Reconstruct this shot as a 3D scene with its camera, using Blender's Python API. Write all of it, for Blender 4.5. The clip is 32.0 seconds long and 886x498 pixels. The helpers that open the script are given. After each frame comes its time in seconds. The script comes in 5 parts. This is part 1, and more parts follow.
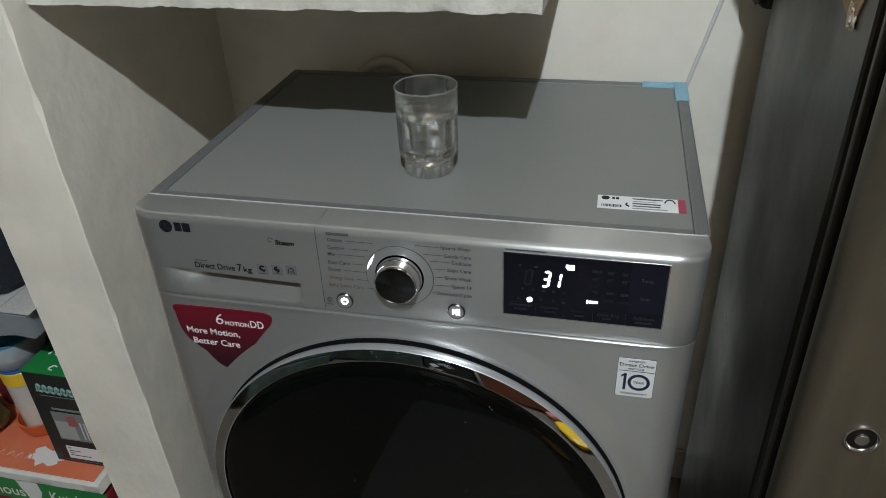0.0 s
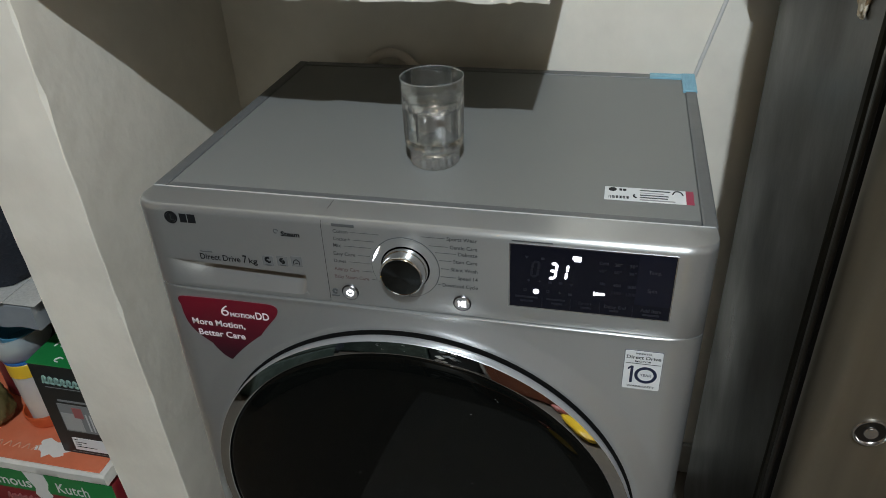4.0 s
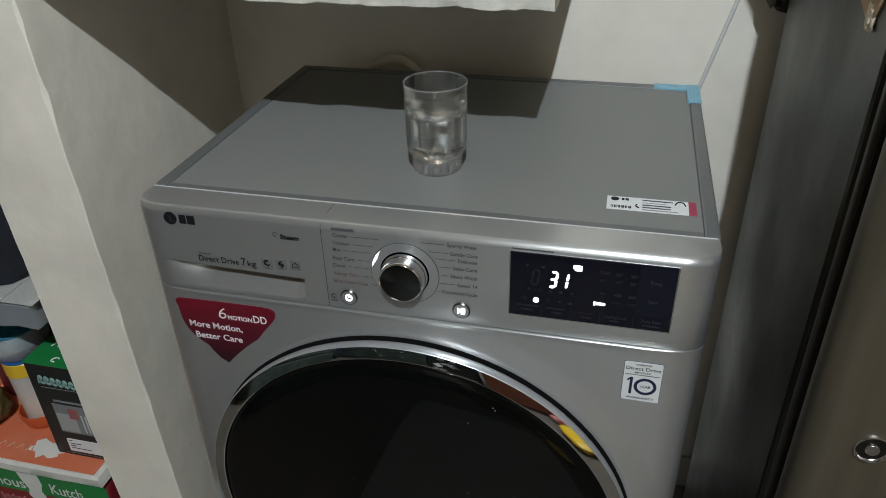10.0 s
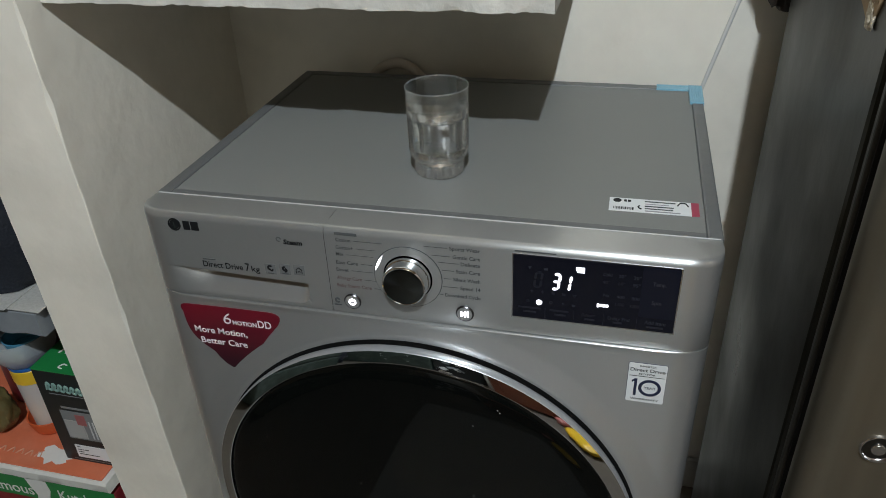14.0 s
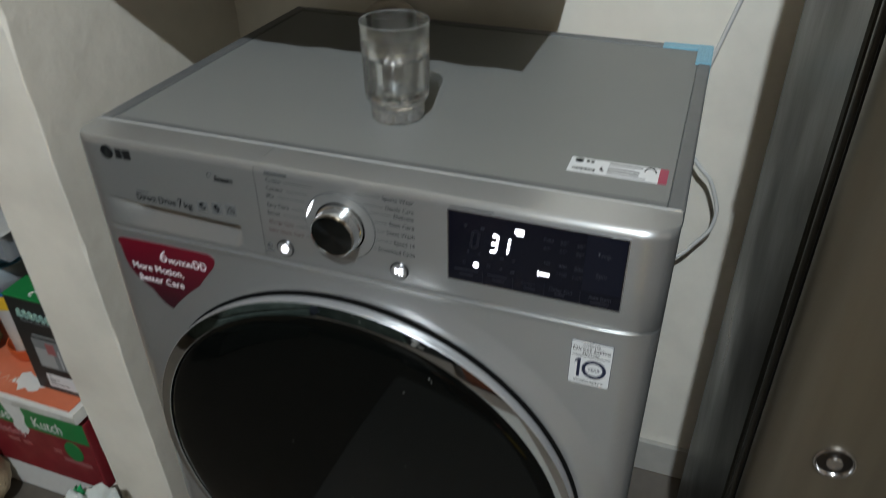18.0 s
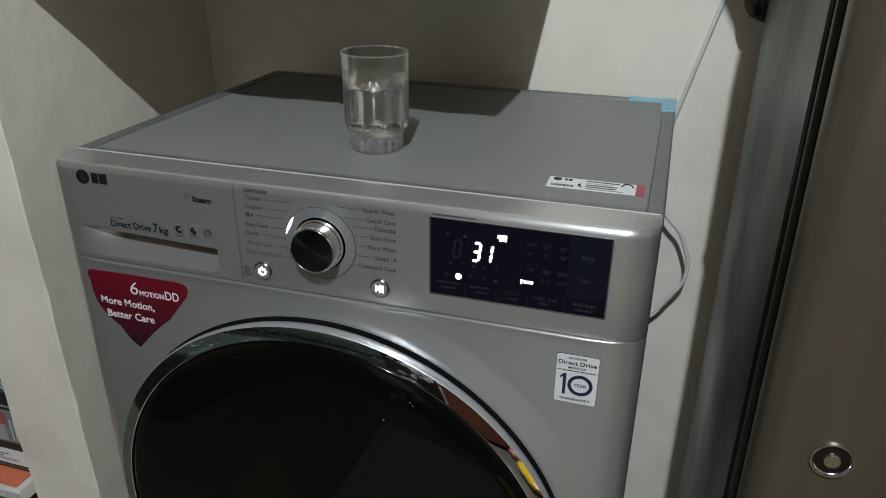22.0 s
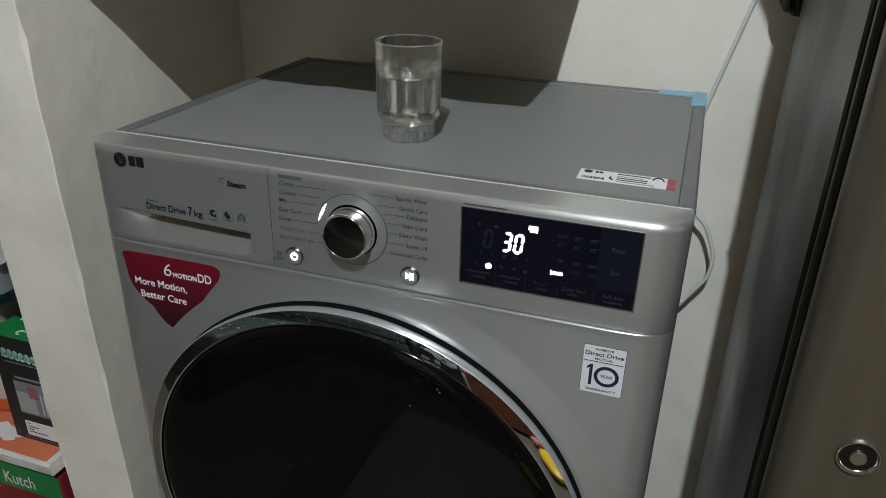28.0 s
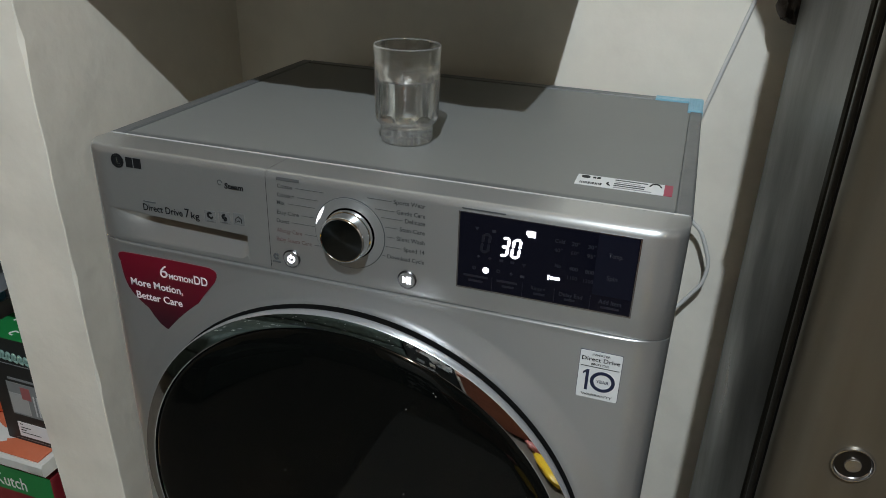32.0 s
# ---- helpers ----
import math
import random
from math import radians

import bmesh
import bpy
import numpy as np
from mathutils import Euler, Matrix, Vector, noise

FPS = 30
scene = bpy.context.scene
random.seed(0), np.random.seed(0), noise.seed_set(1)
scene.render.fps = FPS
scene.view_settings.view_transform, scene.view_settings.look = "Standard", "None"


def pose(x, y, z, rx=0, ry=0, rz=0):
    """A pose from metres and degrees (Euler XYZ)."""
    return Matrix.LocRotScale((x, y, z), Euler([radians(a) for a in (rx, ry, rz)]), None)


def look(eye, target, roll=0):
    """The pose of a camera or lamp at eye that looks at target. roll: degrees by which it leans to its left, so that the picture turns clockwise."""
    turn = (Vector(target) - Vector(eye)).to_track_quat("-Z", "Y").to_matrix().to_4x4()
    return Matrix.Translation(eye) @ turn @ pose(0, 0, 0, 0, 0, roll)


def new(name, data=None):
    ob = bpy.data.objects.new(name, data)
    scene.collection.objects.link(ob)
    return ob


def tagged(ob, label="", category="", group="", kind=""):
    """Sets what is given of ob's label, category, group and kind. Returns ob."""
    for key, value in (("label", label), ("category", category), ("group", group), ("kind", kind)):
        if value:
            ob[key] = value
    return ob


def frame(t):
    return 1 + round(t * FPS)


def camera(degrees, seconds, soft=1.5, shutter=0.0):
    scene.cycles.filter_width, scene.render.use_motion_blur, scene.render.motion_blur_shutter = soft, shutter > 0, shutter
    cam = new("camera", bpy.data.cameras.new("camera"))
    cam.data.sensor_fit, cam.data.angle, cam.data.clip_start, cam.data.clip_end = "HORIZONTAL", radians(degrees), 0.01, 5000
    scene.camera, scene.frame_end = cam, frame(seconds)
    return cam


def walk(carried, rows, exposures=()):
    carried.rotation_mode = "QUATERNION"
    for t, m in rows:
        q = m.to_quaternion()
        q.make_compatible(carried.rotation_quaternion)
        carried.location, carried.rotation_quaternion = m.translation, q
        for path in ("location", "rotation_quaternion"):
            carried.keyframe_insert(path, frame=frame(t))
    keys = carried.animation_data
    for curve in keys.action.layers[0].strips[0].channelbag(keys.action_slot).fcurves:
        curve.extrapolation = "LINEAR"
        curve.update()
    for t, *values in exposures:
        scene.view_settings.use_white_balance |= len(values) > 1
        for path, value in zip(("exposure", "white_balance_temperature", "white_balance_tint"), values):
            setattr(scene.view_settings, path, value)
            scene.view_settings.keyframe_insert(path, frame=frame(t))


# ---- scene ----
cam = camera(61.5, 32.0, soft=0.9, shutter=1.0)
PATH = [
    (0, (0.193, -0.607, 1.227), (-0.211, 1.047, 0.177), -2.4),
    (0.5, (0.193, -0.606, 1.226), (-0.22, 1.044, 0.174), -2.5),
    (1, (0.191, -0.608, 1.224), (-0.227, 1.04, 0.17), -2.5),
    (1.5, (0.191, -0.607, 1.225), (-0.233, 1.04, 0.173), -2.5),
    (2, (0.19, -0.609, 1.225), (-0.225, 1.046, 0.181), -2.3),
    (2.5, (0.19, -0.607, 1.225), (-0.225, 1.043, 0.173), -2.3),
    (3, (0.192, -0.605, 1.224), (-0.227, 1.038, 0.163), -2.6),
    (3.5, (0.191, -0.606, 1.223), (-0.223, 1.038, 0.161), -2.5),
    (5.5, (0.193, -0.604, 1.222), (-0.23, 1.038, 0.16), -2.8),
    (6, (0.192, -0.604, 1.222), (-0.225, 1.044, 0.169), -2.6),
    (6.5, (0.192, -0.604, 1.222), (-0.218, 1.047, 0.17), -2.2),
    (7, (0.192, -0.605, 1.22), (-0.22, 1.051, 0.176), -1.5),
    (7.5, (0.19, -0.604, 1.222), (-0.227, 1.052, 0.181), -1.4),
    (8, (0.189, -0.604, 1.219), (-0.232, 1.048, 0.174), -1.3),
    (8.5, (0.19, -0.605, 1.218), (-0.241, 1.047, 0.175), -1.3),
    (9, (0.189, -0.604, 1.217), (-0.242, 1.043, 0.166), -1.4),
    (9.5, (0.19, -0.603, 1.218), (-0.236, 1.044, 0.166), -1.5),
    (10, (0.192, -0.602, 1.218), (-0.23, 1.052, 0.175), -1.5),
    (10.5, (0.193, -0.601, 1.218), (-0.231, 1.052, 0.175), -1.7),
    (11, (0.193, -0.601, 1.216), (-0.233, 1.049, 0.168), -1.5),
    (11.5, (0.193, -0.601, 1.215), (-0.236, 1.049, 0.17), -1.7),
    (12, (0.193, -0.601, 1.218), (-0.236, 1.05, 0.174), -1.8),
    (12.5, (0.193, -0.603, 1.22), (-0.241, 1.056, 0.19), -1.9),
    (13, (0.193, -0.604, 1.222), (-0.244, 1.057, 0.197), -2.0),
    (13.5, (0.195, -0.603, 1.22), (-0.243, 1.052, 0.187), -2.2),
    (14, (0.196, -0.602, 1.219), (-0.244, 1.052, 0.183), -2.4),
    (14.5, (0.196, -0.602, 1.218), (-0.244, 1.054, 0.188), -2.4),
    (16.5, (0.195, -0.603, 1.214), (-0.244, 1.049, 0.176), -1.8),
    (17, (0.199, -0.572, 1.2), (-0.25, 1.051, 0.121), -1.0),
    (17.5, (0.244, -0.515, 1.173), (-0.324, 1.099, 0.138), -1.9),
    (17.8, (0.272, -0.51, 1.183), (-0.282, 1.059, 0.073), -1.4),
    (18, (0.29, -0.523, 1.173), (-0.278, 1.04, 0.062), -0.5),
    (18.2, (0.288, -0.536, 1.162), (-0.277, 1.058, 0.094), 0.3),
    (18.5, (0.286, -0.546, 1.137), (-0.311, 1.114, 0.195), 2.2),
    (19, (0.283, -0.553, 1.107), (-0.263, 1.134, 0.181), -0.3),
    (19.5, (0.284, -0.562, 1.102), (-0.247, 1.162, 0.239), -0.5),
    (20, (0.286, -0.564, 1.098), (-0.239, 1.169, 0.247), 0.7),
    (20.5, (0.284, -0.565, 1.091), (-0.231, 1.173, 0.245), 0.6),
    (21, (0.284, -0.567, 1.088), (-0.23, 1.176, 0.251), 0.8),
    (21.5, (0.288, -0.568, 1.088), (-0.235, 1.175, 0.256), 0.6),
    (22, (0.289, -0.568, 1.088), (-0.239, 1.172, 0.254), 0.6),
    (22.5, (0.289, -0.569, 1.09), (-0.248, 1.169, 0.258), 0.3),
    (23, (0.284, -0.572, 1.093), (-0.265, 1.16, 0.258), 0.5),
    (23.5, (0.283, -0.575, 1.094), (-0.285, 1.15, 0.255), 0.5),
    (24, (0.282, -0.575, 1.096), (-0.291, 1.145, 0.251), 0.5),
    (24.5, (0.279, -0.578, 1.095), (-0.292, 1.144, 0.253), 0.9),
    (25, (0.28, -0.578, 1.094), (-0.293, 1.143, 0.252), 0.8),
    (25.5, (0.28, -0.576, 1.095), (-0.285, 1.145, 0.248), 0.9),
    (27.5, (0.277, -0.577, 1.093), (-0.281, 1.138, 0.228), 1.2),
    (28, (0.279, -0.578, 1.092), (-0.287, 1.135, 0.228), 1.3),
    (28.5, (0.279, -0.578, 1.093), (-0.284, 1.138, 0.235), 1.4),
    (29, (0.275, -0.58, 1.093), (-0.281, 1.139, 0.234), 1.6),
    (29.5, (0.276, -0.578, 1.094), (-0.287, 1.137, 0.234), 1.6),
    (30, (0.277, -0.579, 1.094), (-0.286, 1.134, 0.229), 1.5),
    (30.5, (0.276, -0.58, 1.093), (-0.279, 1.137, 0.229), 1.7),
    (31, (0.277, -0.579, 1.092), (-0.283, 1.135, 0.228), 1.7),
    (31.5, (0.276, -0.579, 1.094), (-0.275, 1.139, 0.231), 1.9),
    (32, (0.276, -0.579, 1.093), (-0.276, 1.142, 0.237), 2.0),
]
walk(cam, [(t, look(eye, target, roll)) for t, eye, target, roll in PATH])

# ---- world and light ----
world = bpy.data.worlds.new("world")
scene.world = world
world.use_nodes = True
world.node_tree.nodes["Background"].inputs[0].default_value = (0.75, 0.8, 0.9, 1)
world.node_tree.nodes["Background"].inputs[1].default_value = 0.006


def lamp(name, kind, m, watts, colour, size):
    data = bpy.data.lights.new(name, kind)
    data.energy, data.color = watts, colour
    if kind == "AREA":
        data.shape, data.size = "DISK", size
    else:
        data.shadow_soft_size = size
    ob = new(name, data)
    ob.matrix_world = m
    return ob


LAMP = (0.4345, -1.57, 2.69)
bulb = lamp("bulb_light", "POINT", pose(*LAMP), 203.0, (0.79, 0.895, 0.975), 0.016)


# ---- materials ----
def material(name, colour, rough=0.5, metal=0.0, grain=0.0, scale=60.0, bump=0.0, stain=0.0, stain_scale=4.0,
             stain_colour=None, emit=0.0, spec=0.5, coat=0.0, stretch=(1, 1, 1), rough_var=0.0):
    m = bpy.data.materials.new(name)
    m.use_nodes = True
    nt = m.node_tree
    b = nt.nodes["Principled BSDF"]
    b.inputs["Base Color"].default_value = (*colour, 1)
    b.inputs["Roughness"].default_value = rough
    b.inputs["Metallic"].default_value = metal
    b.inputs["Specular IOR Level"].default_value = spec
    b.inputs["Coat Weight"].default_value = coat
    if emit:
        b.inputs["Emission Color"].default_value = (*colour, 1)
        b.inputs["Emission Strength"].default_value = emit
    if not (grain or bump or stain or rough_var):
        return m
    geo = nt.nodes.new("ShaderNodeNewGeometry")
    mp = nt.nodes.new("ShaderNodeMapping")
    mp.inputs["Scale"].default_value = stretch
    nt.links.new(geo.outputs["Position"], mp.inputs["Vector"])
    fine = nt.nodes.new("ShaderNodeTexNoise")
    fine.inputs["Scale"].default_value, fine.inputs["Detail"].default_value = scale, 4
    nt.links.new(mp.outputs[0], fine.inputs["Vector"])
    big = nt.nodes.new("ShaderNodeTexNoise")
    big.inputs["Scale"].default_value, big.inputs["Detail"].default_value = stain_scale, 6
    nt.links.new(mp.outputs[0], big.inputs["Vector"])
    last = None
    if grain:
        mix = nt.nodes.new("ShaderNodeMix")
        mix.data_type = "RGBA"
        mix.inputs["A"].default_value = (*[max(0, c * (1 - grain)) for c in colour], 1)
        mix.inputs["B"].default_value = (*[min(1, c * (1 + grain)) for c in colour], 1)
        nt.links.new(fine.outputs["Fac"], mix.inputs["Factor"])
        last = mix.outputs["Result"]
    if stain:
        ramp = nt.nodes.new("ShaderNodeMapRange")
        ramp.inputs["From Min"].default_value, ramp.inputs["From Max"].default_value = 0.45, 0.72
        ramp.inputs["To Max"].default_value = stain
        nt.links.new(big.outputs["Fac"], ramp.inputs["Value"])
        mix = nt.nodes.new("ShaderNodeMix")
        mix.data_type = "RGBA"
        mix.inputs["A"].default_value = (*colour, 1)
        sc = stain_colour or tuple(c * 0.55 for c in colour)
        mix.inputs["B"].default_value = (*sc, 1)
        nt.links.new(ramp.outputs["Result"], mix.inputs["Factor"])
        if last:
            nt.links.new(last, mix.inputs["A"])
        last = mix.outputs["Result"]
    if last:
        nt.links.new(last, b.inputs["Base Color"])
    if rough_var:
        ramp = nt.nodes.new("ShaderNodeMapRange")
        ramp.inputs["From Min"].default_value, ramp.inputs["From Max"].default_value = 0.3, 0.7
        ramp.inputs["To Min"].default_value, ramp.inputs["To Max"].default_value = rough - rough_var, rough + rough_var
        nt.links.new(big.outputs["Fac"], ramp.inputs["Value"])
        nt.links.new(ramp.outputs["Result"], b.inputs["Roughness"])
    if bump:
        bp = nt.nodes.new("ShaderNodeBump")
        bp.inputs["Strength"].default_value, bp.inputs["Distance"].default_value = 1.0, bump
        add = nt.nodes.new("ShaderNodeMath")
        add.operation = "MULTIPLY_ADD"
        add.inputs[1].default_value = 3.0
        nt.links.new(big.outputs["Fac"], add.inputs[0])
        nt.links.new(fine.outputs["Fac"], add.inputs[2])
        nt.links.new(add.outputs[0], bp.inputs["Height"])
        nt.links.new(bp.outputs[0], b.inputs["Normal"])
    return m


def clear(name, colour=(1, 1, 1), ior=1.45, rough=0.0):
    m = bpy.data.materials.new(name)
    m.use_nodes = True
    b = m.node_tree.nodes["Principled BSDF"]
    b.inputs["Base Color"].default_value = (*colour, 1)
    b.inputs["Transmission Weight"].default_value = 1.0
    b.inputs["IOR"].default_value, b.inputs["Roughness"].default_value = ior, rough
    return m


def thin_clear(name, colour, ior, rough, through_share, haze, shine):
    """Clear material of which a share lets light straight through, with white diffuse and soft gloss shares."""
    m = clear(name, colour, ior, rough)
    nt = m.node_tree
    out = nt.nodes["Material Output"]
    last = nt.nodes["Principled BSDF"].outputs[0]
    straight = nt.nodes.new("ShaderNodeBsdfTransparent")
    straight.inputs[0].default_value = (*colour, 1)
    veil = nt.nodes.new("ShaderNodeBsdfDiffuse")
    veil.inputs[0].default_value = (0.9, 0.92, 0.92, 1)
    gloss = nt.nodes.new("ShaderNodeBsdfGlossy")
    gloss.inputs["Roughness"].default_value = 0.045
    for shader, share in ((straight, through_share), (veil, haze), (gloss, shine)):
        mix = nt.nodes.new("ShaderNodeMixShader")
        mix.inputs[0].default_value = share
        nt.links.new(last, mix.inputs[1])
        nt.links.new(shader.outputs[0], mix.inputs[2])
        last = mix.outputs[0]
    nt.links.new(last, out.inputs["Surface"])
    return m


PAINT = material("white_wall_paint", (0.815, 0.765, 0.67), 0.6, grain=0.045, scale=35, bump=0.0012, stain=0.5, stain_scale=7,
                 stain_colour=(0.6, 0.56, 0.49))
# Tones of the unseen walls and ceiling, chosen for the light they bounce.
ROOMWALL = material("room_wall_bounce_tint", (0.155, 0.107, 0.061), 0.6, grain=0.1, scale=20, stain=0.3, stain_scale=2)
EASTWALL = material("east_wall_bounce_tint", (0.26, 0.2, 0.15), 0.6, grain=0.06, scale=20, stain=0.25, stain_scale=2)
WESTWALL = material("west_wall_bounce_tint", (0.25, 0.168, 0.092), 0.6, grain=0.08, scale=20, stain=0.3, stain_scale=2)
CEIL = material("ceiling_bounce_tint", (0.215, 0.148, 0.084), 0.8, grain=0.03, scale=30)
FLOORM = material("worn_floor_tile", (0.11, 0.093, 0.076), 0.35, grain=0.2, scale=40, stain=0.3, stain_scale=7)
SKIRT = material("skirting_tile", (0.42, 0.4, 0.36), 0.35, grain=0.12, scale=45)
STONE = material("rough_shelf_stone", (0.64, 0.61, 0.55), 0.6, grain=0.12, scale=70, bump=0.003, stain=0.25, stain_scale=9,
                 stain_colour=(0.4, 0.38, 0.34))
SILVER = material("silver_paint", (0.466, 0.472, 0.466), 0.35, 0.73, coat=0.5, grain=0.06, scale=900, rough_var=0.03, stain_scale=6)


def brushed_across(m, amount):
    """Fine brushing along x: the gloss is drawn out upwards."""
    nt = m.node_tree
    b = nt.nodes["Principled BSDF"]
    b.inputs["Anisotropic"].default_value = amount
    up = nt.nodes.new("ShaderNodeCombineXYZ")
    up.inputs["Z"].default_value = 1.0
    nt.links.new(up.outputs[0], b.inputs["Tangent"])


brushed_across(SILVER, 0.68)
SILVER.node_tree.nodes["Principled BSDF"].inputs["Coat Roughness"].default_value = 0.10
SILVER_TOP = material("silver_top_paint", (0.228, 0.232, 0.222), 0.5, 0.15, spec=0.2, grain=0.04, scale=900, rough_var=0.04, stain_scale=5)
PALE_EDGE = material("pale_edge_line", (0.42, 0.42, 0.41), 0.4)
TRIM = material("grey_trim_film", (0.155, 0.158, 0.158), 0.42, 0.2, grain=0.08, scale=300, rough_var=0.08, stain_scale=25)
CHROME = material("chrome", (0.81, 0.84, 0.865), 0.03, 1.0)
SATIN = material("satin_metal", (0.7, 0.7, 0.71), 0.2, 1.0)
BEVEL = material("satin_bevel", (0.62, 0.63, 0.65), 0.3, 0.7)
BLACKGLASS = material("black_door_glass", (0.0024, 0.0028, 0.0025), 0.04, 0.0, spec=0.2)
BLACKGAP = material("black_gap", (0.006, 0.006, 0.006), 0.8, spec=0.1)
DISPLAY = material("black_display_glass", (0.004, 0.0045, 0.010), 0.12, 0.0, spec=0.25)
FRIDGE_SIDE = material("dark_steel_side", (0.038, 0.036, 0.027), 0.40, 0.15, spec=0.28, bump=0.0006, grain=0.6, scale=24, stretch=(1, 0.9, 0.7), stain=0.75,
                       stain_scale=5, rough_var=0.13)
FRIDGE_DOOR = material("brushed_steel_door", (0.148, 0.126, 0.092), 0.36, 0.6, grain=0.22, scale=60, stretch=(1, 1, 0.05), rough_var=0.06)
LINER = material("grey_liner", (0.055, 0.053, 0.046), 0.45, grain=0.1, scale=60)
LOCKDARK = material("dark_lock_metal", (0.05, 0.045, 0.04), 0.35, 0.9)
RUBBER = material("black_rubber", (0.015, 0.015, 0.015), 0.6)


# ---- mesh helpers ----
BAY = {"inside": False}


def bay(p):
    """Shifts, narrows and restacks the shelf bay's parts to fit the camera's view."""
    return Vector((-0.0496 + 0.87 * p[0], -0.0079 + 0.936 * p[1], float(np.interp(p[2], (0, 0.259, 0.459, 0.567, 0.8), (0, 0.281, 0.481, 0.574, 0.805)))))


def part(name, bm, mat, parent=None, label="", smooth=False):
    me = bpy.data.meshes.new(name)
    if BAY["inside"]:
        for v in bm.verts:
            v.co = bay(v.co)
    bmesh.ops.recalc_face_normals(bm, faces=bm.faces)
    bm.to_mesh(me)
    bm.free()
    me.materials.append(mat)
    if smooth:
        me.polygons.foreach_set("use_smooth", [True] * len(me.polygons))
        me.set_sharp_from_angle(angle=radians(smooth if smooth is not True else 40))
    ob = new(name, me)
    if parent:
        ob.parent = parent
        ob.matrix_parent_inverse = parent.matrix_world.inverted()
    if label:
        ob["label"] = label
    return ob


def thing(name, x, y, z, label, category, group="", kind=""):
    ob = new(name)
    ob.empty_display_size = 0.05
    ob.matrix_world = pose(*(bay((x, y, z)) if BAY["inside"] else (x, y, z)))
    bpy.context.view_layer.update()
    return tagged(ob, label, category, group, kind)


def box(x0, x1, y0, y1, z0, z1, bevel=0.0, seg=2, bm=None):
    own = bmesh.new()
    bmesh.ops.create_cube(own, size=1, matrix=Matrix.Translation(((x0 + x1) / 2, (y0 + y1) / 2, (z0 + z1) / 2))
                          @ Matrix.Diagonal((x1 - x0, y1 - y0, z1 - z0, 1)))
    if bevel:
        bmesh.ops.bevel(own, geom=own.edges[:], offset=bevel, segments=seg, profile=0.5, affect="EDGES")
    if bm is None:
        return own
    me = bpy.data.meshes.new("tmp")
    own.to_mesh(me)
    own.free()
    bm.from_mesh(me)
    bpy.data.meshes.remove(me)
    return bm


def grid(rows, bm=None, wrap=False):
    """A sheet of quads over rows of points."""
    bm = bm or bmesh.new()
    vs = [[bm.verts.new(p) for p in row] for row in rows]
    n = len(rows[0])
    for a, b in zip(vs, vs[1:]):
        for i in range(n if wrap else n - 1):
            j = (i + 1) % n
            bm.faces.new((a[i], a[j], b[j], b[i]))
    return bm


def lathe(profile, centre, axis="z", n=48, bm=None, squash=None):
    """Turn (radius, height) round an axis through centre. Along y, the height goes towards -y."""
    rows = []
    cx, cy, cz = centre
    for r, h in profile:
        row = []
        for i in range(n):
            a = 2 * math.pi * i / n
            k = r if squash is None else r * squash(a, h)
            if axis == "z":
                row.append((cx + k * math.cos(a), cy + k * math.sin(a), cz + h))
            else:
                row.append((cx + k * math.cos(a), cy - h, cz + k * math.sin(a)))
        rows.append(row)
    return grid(rows, bm, wrap=True)


def capped(bm):
    edges = [e for e in bm.edges if e.is_boundary]
    bmesh.ops.holes_fill(bm, edges=edges)
    return bm


def slab(outline, y0, y1, bm=None):
    """An outline of (x, z), thick from y0 to y1."""
    bm = bm or bmesh.new()
    a = [bm.verts.new((x, y0, z)) for x, z in outline]
    b = [bm.verts.new((x, y1, z)) for x, z in outline]
    bm.faces.new(a)
    bm.faces.new(b[::-1])
    for i in range(len(a)):
        j = (i + 1) % len(a)
        bm.faces.new((a[i], b[i], b[j], a[j]))
    return bm


def disc(x, z, r, y0, y1, n=32, bm=None):
    return slab([(x + r * math.cos(2 * math.pi * i / n), z + r * math.sin(2 * math.pi * i / n)) for i in range(n)], y0, y1, bm)


def tube(points, radius, n=10, bm=None):
    """A round tube along points, smoothed by a spline."""
    pts = [Vector(p) for p in points]
    fine = []
    for i in range(len(pts) - 1):
        p0, p1, p2, p3 = pts[max(i - 1, 0)], pts[i], pts[i + 1], pts[min(i + 2, len(pts) - 1)]
        for k in range(8):
            t = k / 8
            fine.append(0.5 * (2 * p1 + (p2 - p0) * t + (2 * p0 - 5 * p1 + 4 * p2 - p3) * t * t + (3 * p1 - p0 - 3 * p2 + p3) * t ** 3))
    fine.append(pts[-1])
    rows = []
    up = Vector((0.3, 0.2, 0.93)).normalized()
    for i, p in enumerate(fine):
        d = (fine[min(i + 1, len(fine) - 1)] - fine[max(i - 1, 0)]).normalized()
        a = d.cross(up)
        if a.length < 0.05:
            a = d.cross(Vector((1, 0, 0)))
        a.normalize()
        b = d.cross(a).normalized()
        rows.append([p + radius * (math.cos(2 * math.pi * k / n) * a + math.sin(2 * math.pi * k / n) * b) for k in range(n)])
    return capped(grid(rows, bm, wrap=True))


# ---- the place ----
LX, PX, PY, BY, CEILZ = -0.449, -0.577, 0.098, 0.535, 2.75


def structure(name, bm, mat, label, smooth=False):
    return tagged(part(name, bm, mat, smooth=smooth), label, name.split("_")[0], kind="structure")


